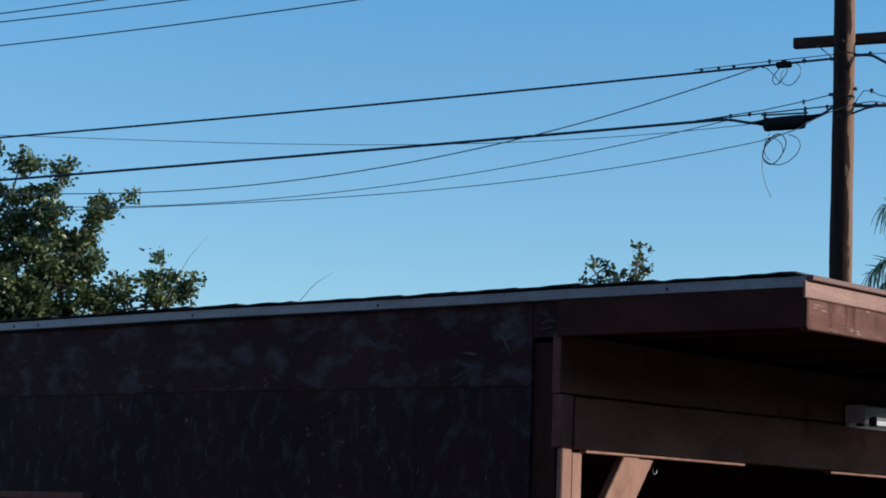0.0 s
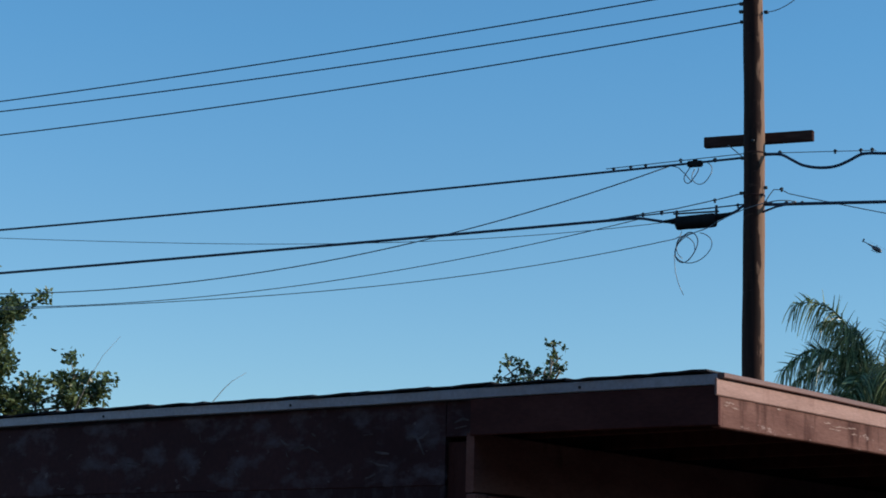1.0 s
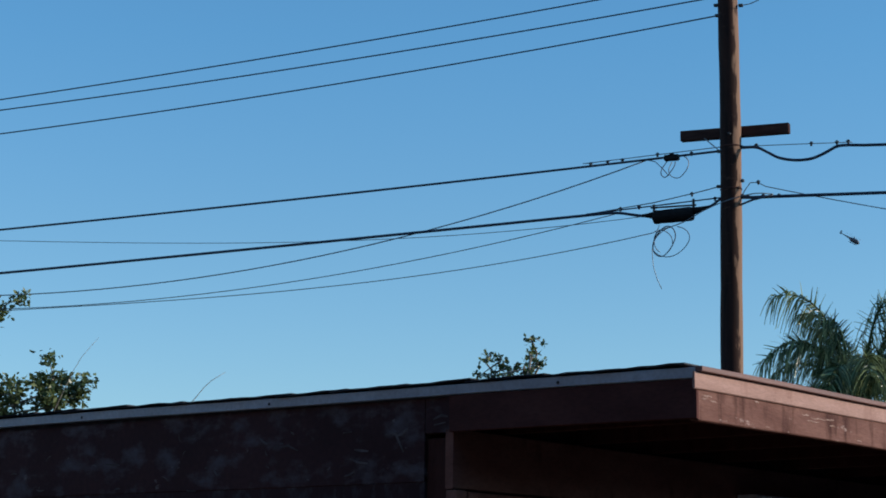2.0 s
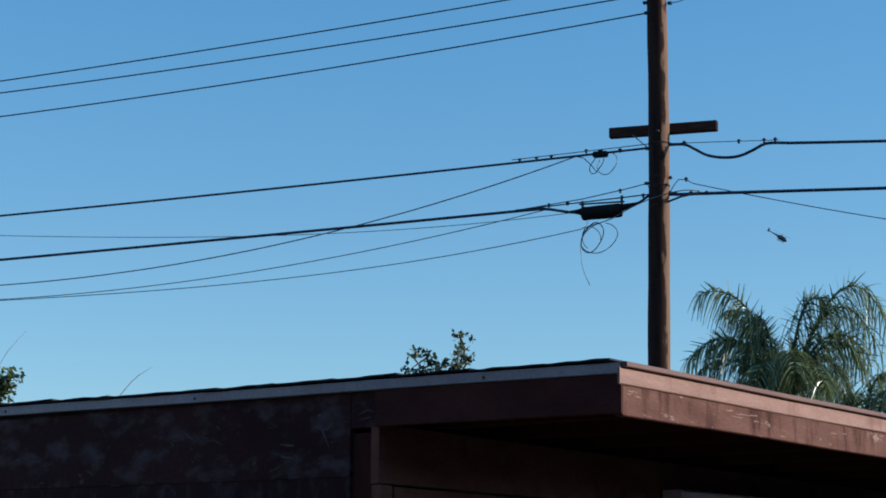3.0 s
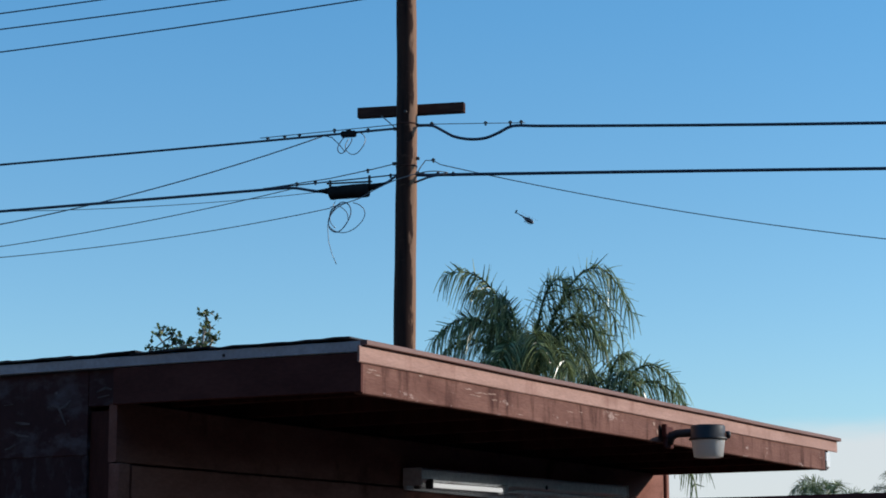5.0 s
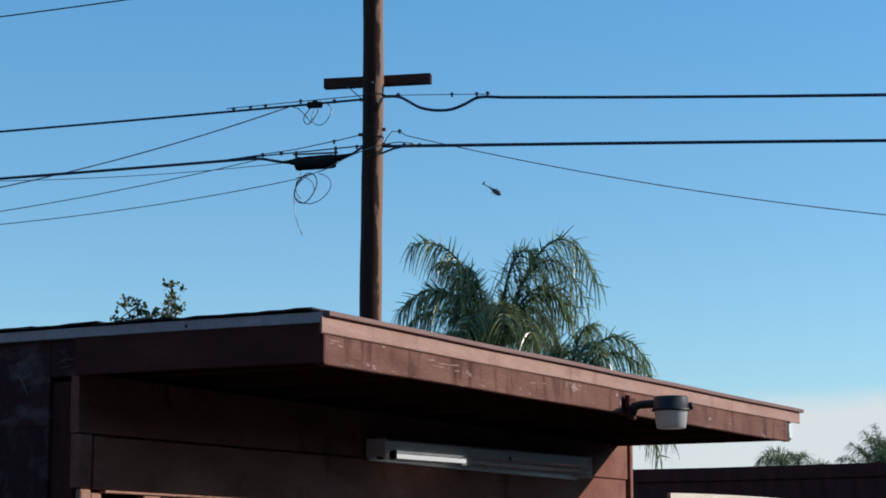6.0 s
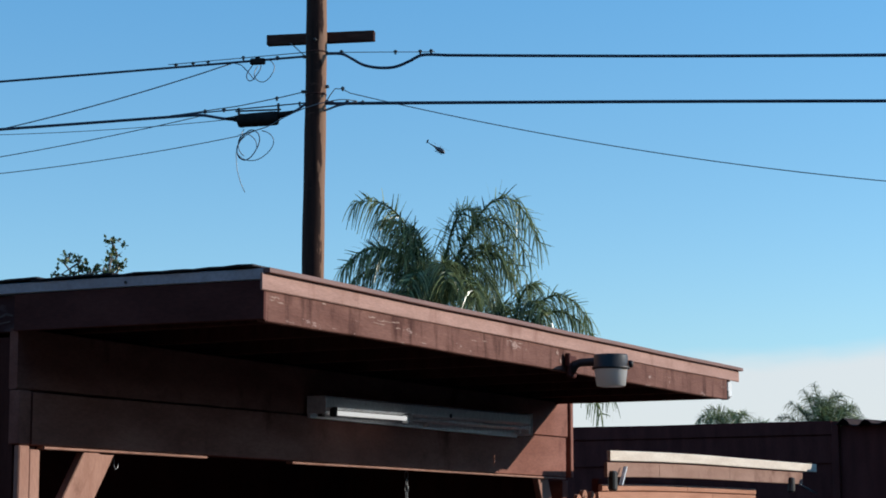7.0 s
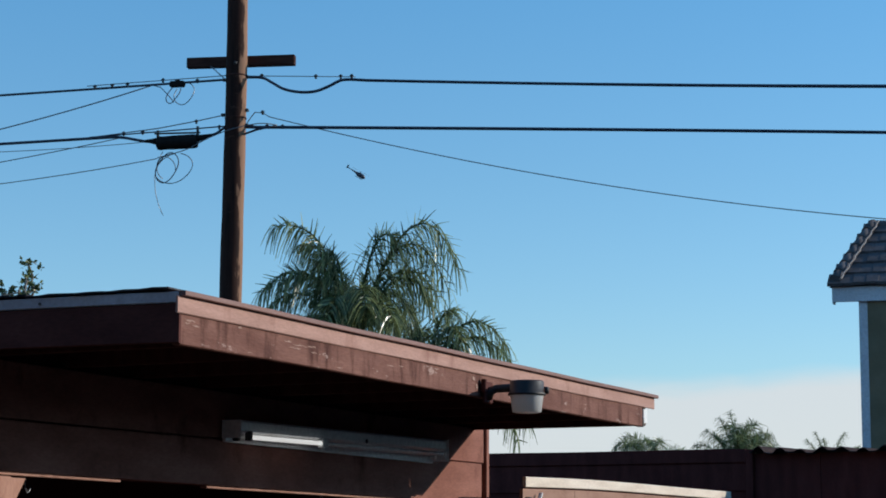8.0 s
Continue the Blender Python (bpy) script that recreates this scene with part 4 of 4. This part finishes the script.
# broad-leaved tree behind the shaded side
broad_tree("broadleaf_tree", pose(-12.9, 33.0, 0), "bushy green broadleaf tree with pale limbs behind the roof",
           [((2.31, 0.5, 6.83), 0.05), ((2.16, 0.3, 6.62), 0.04), ((1.52, 0.4, 7.28), 0.05), ((0.81, 0.2, 7.45), 0.06), ((0.21, 0.3, 7.62), 0.07), ((1.61, -0.2, 6.50), 0.05), ((1.96, 0.5, 6.15), 0.05), ((1.21, 0.4, 6.90), 0.05),
            ((2.36, 0.3, 5.35), 0.05), ((2.11, 0.4, 5.75), 0.05), ((1.36, 0.6, 5.80), 0.05), ((0.36, 0.2, 7.10), 0.05), ((-1.74, 0.2, 7.10), 0.07), ((-2.34, -0.4, 6.20), 0.06), ((-1.14, -0.9, 6.80), 0.06), ((0.06, -0.9, 6.40), 0.05), ((0.76, 0.3, 6.60), 0.05),
            ((0.96, -0.8, 5.40), 0.05), ((1.56, -0.5, 5.20), 0.05), ((-0.74, 0.9, 6.10), 0.05), ((3.64, 0.9, 5.50), 0.045), ((3.21, 0.8, 5.70), 0.04), ((-1.54, -0.9, 5.20), 0.05)],
           5, 62, 0.078, 0.105, 5, 0.17, 3.6, 0.60)
# small tree whose tip shows over the roof
broad_tree("small_tree", pose(-1.45, 24.0, 0), "tip of a small green tree showing over the roof", [((0.22, 0, 4.95), 0.014), ((0.20, 0, 4.80), 0.012), ((0.29, 0, 4.68), 0.012), ((0.02, 0.1, 4.66), 0.012), ((-0.10, 0, 4.66), 0.012), ((-0.14, 0, 4.72), 0.008), ((-0.26, 0, 4.78), 0.006)],
           2, 8, 0.030, 0.072, 9, 0.05, 3.9, 0.11)


def lifted_path(core, az, lift, length, curl, n):
    """Rachis that starts at a given lift and curls over."""
    heading = Vector((math.cos(radians(az)), math.sin(radians(az)), 0))
    p, e, pts = Vector(core), radians(lift), []
    for i in range(n + 1):
        pts.append(p.copy())
        p = p + (heading * math.cos(e) + Vector((0, 0, math.sin(e)))) * length / n
        e -= radians(curl) / n * (0.2 + 2.4 * (i / n) ** 2)
    return pts


def arched_path(core, az, bends, n):
    """Rachis bowing through three (reach, height) bends over the core, the last one its tip."""
    heading = Vector((math.cos(radians(az)), math.sin(radians(az)), 0))
    p0 = Vector(core)
    p1, p2, p3 = (p0 + heading * r + Vector((0, 0, z)) for r, z in bends)
    pts = []
    for i in range(n + 1):
        u = i / n
        pts.append(p0 * (1 - u) ** 3 + p1 * 3 * u * (1 - u) ** 2 + p2 * 3 * u * u * (1 - u) + p3 * u ** 3)
    return pts


def palm_frond(parent, pts, leaf, seed, twins=2, width=0.0125, bare=0.12, limp=1.0, upright=0.20):
    """One feather frond: an arching rachis with leaflets in several ranks, some stiff and upright, most hanging."""
    rng = random.Random(seed)
    n = len(pts) - 1
    fr = part("frond", tube(pts, 0.02, 5, radii=[0.026 * (1 - i / n) + 0.005 for i in range(n + 1)]), M_RACHIS, parent)
    verts, faces = [], []
    for i in range(int(n * bare), n + 1):
        t = i / n
        along = (pts[min(i + 1, n)] - pts[max(i - 1, 0)]).normalized()
        flat = Vector((along.x, along.y, 0))
        across = Vector((-along.y, along.x, 0)).normalized() if flat.length > 0.05 else Vector((0, 1, 0))
        over = across.cross(along)
        full = leaf * (0.45 + 0.55 * math.sin(math.pi * min(1, 0.14 + 0.72 * t)))
        for s in (-1, 1):
            for twin in range(twins):
                stiff = rng.random() < upright
                phi = radians((58 if stiff else (-30, 12)[(i + twin) % 2]) + rng.gauss(0, 10))
                ring = across * s * math.cos(phi) - over * math.sin(phi)
                way = (ring + along * rng.uniform(0.45, 0.75)).normalized()
                ln = full * (rng.uniform(0.30, 0.46) if stiff else rng.uniform(0.80, 1.08))
                sink = (rng.uniform(0.1, 0.5) if stiff else rng.uniform(1.8, 3.2)) * limp
                q = pts[i] + along * rng.uniform(-0.02, 0.02)
                wdir = way.cross(Vector((rng.gauss(0, 0.6), rng.gauss(0, 0.6), rng.gauss(0, 1)))).normalized()
                b = len(verts)
                m = 6
                for k in range(m):
                    u = k / (m - 1)
                    w = width * (1 - 0.72 * u) * (0.6 + 0.4 * min(1, u * 5))
                    verts.append(tuple(q - wdir * w))
                    verts.append(tuple(q + wdir * w))
                    q = q + (way + Vector((0, 0, -sink * u ** 0.7))).normalized() * ln / (m - 1)
                for k in range(m - 1):
                    a = b + 2 * k
                    faces.append((a, a + 1, a + 3, a + 2))
    lf = from_lists("foliage", verts, faces, M_PALM, fr)
    lf["kind"] = "stuff"


def feather_palm(name, m, label, trunk_top, fronds, leaf, seed, trunk_r=0.17, arched=False):
    ob = empty(name, m, label, "palm tree", "palms behind the roof")
    zs = np.linspace(0, trunk_top, 24)
    part("trunk", tube([(0.03 * math.sin(z), 0, z) for z in zs], trunk_r, 14, radii=[trunk_r * (1.1 - 0.3 * z / trunk_top) + 0.012 * (i % 2) for i, z in enumerate(zs)]), M_PTRUNK, ob)
    part("crown_shaft", turned([(trunk_r * 0.8, trunk_top - 0.1), (trunk_r * 1.0, trunk_top + 0.15), (trunk_r * 0.5, trunk_top + 0.55), (0.03, trunk_top + 0.75)], 12), M_RACHIS, ob)
    for k, frond in enumerate(fronds):
        az = radians(frond[0])
        core = (0.06 * math.cos(az), 0.06 * math.sin(az), trunk_top + 0.15 + 0.03 * (k % 4))
        if arched:
            palm_frond(ob, arched_path(core, *frond[:2], 40), leaf * frond[2], seed + k)
        else:
            palm_frond(ob, lifted_path(core, frond[0], frond[1], 0.93 * frond[2], frond[3], 30), leaf * frond[4], seed + k, 3, 0.013, 0.08, 0.5, 0.4)
    return ob


# each frond: azimuth, three bends of the rachis (reach and height over the core), leaflet size
feather_palm("queen_palm", pose(3.00, 28.8, 0), "queen palm with arching feathery green fronds behind the roof", 4.42,
             [(180, ((0.15, 1.10), (0.42, 1.85), (1.05, 1.66)), 0.95), (186, ((0.15, 0.9), (0.36, 1.5), (0.72, 1.36)), 0.8), (184, ((0.2, 0.85), (0.8, 1.3), (1.26, 0.62)), 0.8), (176, ((0.25, 0.6), (0.8, 0.95), (1.22, 0.3)), 0.75),
              (0, ((0.25, 1.15), (0.88, 2.62), (1.40, 1.15)), 1.0), (7, ((0.2, 1.0), (0.72, 2.2), (1.30, 0.85)), 0.95), (-5, ((0.2, 0.7), (0.7, 1.3), (1.0, 0.6)), 0.85),
              (150, ((0.1, 0.7), (0.25, 1.3), (0.52, 1.12)), 0.75), (200, ((0.08, 0.5), (0.2, 1.0), (0.4, 0.9)), 0.7), (95, ((0.2, 0.7), (0.5, 1.2), (0.8, 0.6)), 0.8), (-85, ((0.2, 0.6), (0.5, 1.0), (0.8, 0.4)), 0.8), (20, ((0.08, 0.8), (0.2, 1.75), (0.58, 1.50)), 0.9), (170, ((0.06, 0.7), (0.12, 1.45), (0.34, 1.30)), 0.8), (14, ((0.2, 0.8), (0.7, 1.55), (1.2, 0.75)), 0.95), (190, ((0.2, 0.75), (0.6, 1.2), (1.0, 0.75)), 0.85),
              (240, ((0.2, 0.5), (0.6, 0.8), (0.9, 0.2)), 0.8), (300, ((0.2, 0.5), (0.6, 0.85), (0.9, 0.2)), 0.8), (35, ((0.2, 0.6), (0.7, 1.1), (1.0, 0.5)), 0.8), (165, ((0.2, 0.35), (0.6, 0.6), (0.9, 0.05)), 0.7)],
             0.76, 100, arched=True)
feather_palm("queen_palm", pose(4.28, 30.6, 0), "smaller queen palm with drooping feathery fronds behind the roof", 4.08,
             [(0, ((0.2, 0.8), (0.7, 1.35), (1.15, 0.55)), 0.95), (178, ((0.1, 0.7), (0.3, 1.1), (0.6, 0.8)), 0.9), (172, ((0.05, 0.7), (0.12, 1.1), (0.26, 1.12)), 0.9), (160, ((0.04, 0.6), (0.3, 1.0), (0.62, 1.0)), 0.9), (30, ((0.05, 0.7), (0.2, 1.25), (0.5, 1.1)), 0.95), (90, ((0.2, 0.7), (0.5, 1.1), (0.8, 0.6)), 0.85), (-60, ((0.2, 0.6), (0.5, 1.0), (0.8, 0.5)), 0.85),
              (-12, ((0.25, 0.6), (0.8, 0.9), (1.25, 0.1)), 0.95), (190, ((0.2, 0.5), (0.45, 0.75), (0.7, 0.4)), 0.85), (-25, ((0.3, 0.35), (0.9, 0.6), (1.35, -0.35)), 0.95), (5, ((0.3, 0.3), (1.0, 0.45), (1.5, -0.65)), 0.95), (-5, ((0.3, 0.1), (0.9, 0.2), (1.3, -0.9)), 0.9)],
             0.62, 200, 0.14, arched=True)
feather_palm("distant_palm", pose(14.6, 58.2, 0), "distant green palm crown with drooping fronds over the shed", 4.05,
             [(0, 62, 1.5, 170, 1.0), (180, 70, 1.6, 150, 1.0), (180, 48, 1.2, 140, 1.0), (90, 75, 1.3, 100, 1.0), (-90, 70, 1.4, 110, 1.0), (30, 45, 1.2, 120, 0.8), (200, 62, 1.4, 130, 1.0), (150, 80, 1.4, 110, 1.0), (-20, 30, 1.0, 90, 0.8)], 0.6, 300)
feather_palm("distant_palm", pose(19.8, 67.1, 0), "distant green palm crown with upright spiky fronds over the shed", 4.5,
             [(0, 66, 1.7, 45, 1.0), (180, 60, 1.8, 35, 0.8), (180, 42, 1.8, 50, 0.8), (90, 82, 1.7, 40, 1.0), (-90, 76, 1.7, 40, 1.0), (20, 78, 1.8, 40, 1.0), (170, 76, 1.9, 20, 0.7), (185, 86, 2.0, 15, 0.7), (-40, 72, 1.6, 50, 1.0),
              (60, 70, 1.6, 40, 1.0), (130, 62, 1.6, 40, 0.9), (-130, 70, 1.7, 40, 0.9), (-60, 80, 1.8, 30, 1.0), (10, 48, 1.7, 60, 1.0), (0, 30, 1.5, 60, 1.0), (170, 28, 1.6, 50, 0.9), (-70, 55, 1.6, 50, 1.0), (250, 70, 1.7, 40, 0.9), (-20, 58, 1.6, 40, 1.0), (-110, 50, 1.6, 40, 1.0)], 0.75, 400)
feather_palm("distant_palm", pose(29.0, 85.2, 0), "distant sparse palm crown over the shed", 5.3,
             [(0, 50, 1.9, 40, 0.7), (180, 62, 1.7, 20, 0.6), (90, 80, 1.6, 40, 0.7), (8, 72, 1.9, 30, 0.7), (160, 80, 1.9, 20, 0.6), (0, 28, 1.7, 50, 0.7), (180, 35, 1.6, 40, 0.6)], 0.6, 500)

# dry stems that stand over the roof: foot, lean and height of the bare tip
for x, y, z0, dx, dz in ((-9.36, 32.7, 5.0, 0.68, 1.25), (-5.98, 27.37, 4.56, 0.46, 0.46)):
    stem = part("dry_stem", tube([(-0.2, 0, -z0), (0, 0, 0), (dx * 0.40, 0.03, dz * 0.52), (dx * 0.62, 0.05, dz * 0.74), (dx, 0.1, dz)], 0.01, 4, radii=[0.010, 0.007, 0.005, 0.004, 0.0025]), M_BARK)
    stem.matrix_world = pose(x, y, z0)
    tagged(stem, "thin bare dry stem above the roof edge", "dry stem", "dry stems")

# ---------------------------------------------------------------- house with grey tiled hip roof
HX, HY = 8.15, 23.65
H = pose(HX, HY, 0, 0, 0, -24)
house = empty("tiled_roof_house", H, "two-storey olive stucco house with grey tiled hip roof", "house")
part("wall", box(0.34, 9.0, 0.055, 8.0, 0, 4.70, 0.0), M_STUCCO, house)
part("corner_board", box(0.335, 0.435, 0.04, 0.10, 0, 4.69, 0.004), M_HFASCIA, house, "white corner board")
part("fascia", box(0.03, 9.4, 0.0, 0.03, 4.675, 4.855, 0.004), M_HFASCIA, house, "white fascia board")
part("side_fascia", box(0.03, 0.06, 0.032, 0.14, 4.66, 4.855, 0.004), M_HFASCIA, house)
part("eave_soffit", box(0.062, 0.333, 0.032, 0.14, 4.69, 4.705, 0), M_HFASCIA, house)
SLOPE, RUN, HIP = 0.58, 1.62, 0.225
RISE = SLOPE * RUN
tile_me = bpy.data.meshes.new("roof_tile")
tb = bmesh.new()
for x0, x1, zz in ((0.0, 0.15, 0.0), (0.15, 0.30, 0.003)):
    box(x0 + 0.0004, x1 - 0.0004, 0.0, 0.37, zz, zz + 0.04, 0.003, tb)
tb.to_mesh(tile_me)
tb.free()
tile_me.materials.append(M_TILE)
pitch_deg = math.degrees(math.atan(SLOPE))
step = 0.33
for r in range(6):
    run = r * step * math.cos(radians(pitch_deg))
    z = 4.85 + run * SLOPE
    for k in range(11):
        x = run * HIP - 0.02 + 0.30 * k
        o = new("roof_tile", tile_me)
        o.parent = house
        o.matrix_local = pose(x, run - 0.06, z + 0.012 * rng.random(), pitch_deg - 5, 0, 0)
verts = [(0, 0, 4.85), (9.4, 0, 4.85), (9.4, RUN, 4.85 + RISE), (RUN * HIP, RUN, 4.85 + RISE), (2.2, 8.4, 4.85), (2.6, 8.0, 4.85 + RISE), (9.4, 8.0, 4.85 + RISE)]
from_lists("roof_deck", verts, [(0, 1, 2, 3), (4, 0, 3, 5), (3, 2, 6, 5)], M_TILE, house)
for k in range(7):
    a, c = k / 7 + (0.04 if k == 0 else 0), k / 7 + 0.175
    r = 0.066 if k == 0 else 0.074
    part("hip_tile", tube([(RUN * HIP * a + 0.05, RUN * a - 0.06, 4.90 + RISE * a), (RUN * HIP * c + 0.05, RUN * c - 0.06, 4.88 + RISE * c)], 0.09, 10, radii=[r, 0.069]), M_TILE, house)
part("mortar_line", tube([(0.135 + RUN * HIP * u + 0.010 * math.sin(44 * u), -0.11 + (RUN + 0.03) * u, 4.925 + (RISE + 0.01) * u + 0.008 * math.sin(44 * u + 1.0)) for u in np.linspace(0, 1, 50)], 0.011, 5), M_HIP, house, "pale mortar line along the hip")
for k in range(8):
    x0 = RUN * HIP + 0.38 * k
    part("ridge_tile", tube([(x0, RUN, 4.89 + RISE), (x0 + 0.40, RUN, 4.88 + RISE)], 0.075, 8, radii=[0.078, 0.066]), M_TILE, house)

# ---------------------------------------------------------------- helicopter, far off
heli = empty("helicopter", pose(99.2, 954.8, 181.5, 0, 28, -20), "small dark helicopter far off in the blue sky", "helicopter")
part("fuselage", tube([(-1.2, 0, 0.1), (-0.4, 0, 0.05), (1.0, 0, 0), (2.6, 0, -0.1), (3.6, 0, -0.35), (4.1, 0, -0.5)], 1, 12, radii=[0.45, 0.85, 1.15, 1.1, 0.7, 0.15]), M_HELI, heli)
part("tail_boom", tube([(-6.0, 0, 0.65), (-3.5, 0, 0.5), (-1.0, 0, 0.3)], 0.2, 8, radii=[0.16, 0.24, 0.5]), M_HELI, heli)
part("tail_fin", box(-6.5, -5.7, -0.06, 0.06, 0.2, 1.9, 0.05), M_HELI, heli)
part("mast", tube([(0.8, 0, 1.0), (0.8, 0, 1.7)], 0.16, 8), M_HELI, heli)
for a in (35, 215):
    part("rotor_blade", box(0.1, 4.6, -0.11, 0.11, 1.66, 1.72, 0.02, m=pose(0.8, 0, 0, 0, 0, a)), M_HELI, heli)
for y in (-0.9, 0.9):
    part("skid", tube([(-0.8, y, -1.5), (2.6, y, -1.5), (3.0, y, -1.3)], 0.07, 6), M_HELI, heli)
    for x in (0.0, 1.9):
        part("skid_strut", tube([(x, y * 0.5, -0.8), (x, y, -1.5)], 0.06, 6), M_HELI, heli)
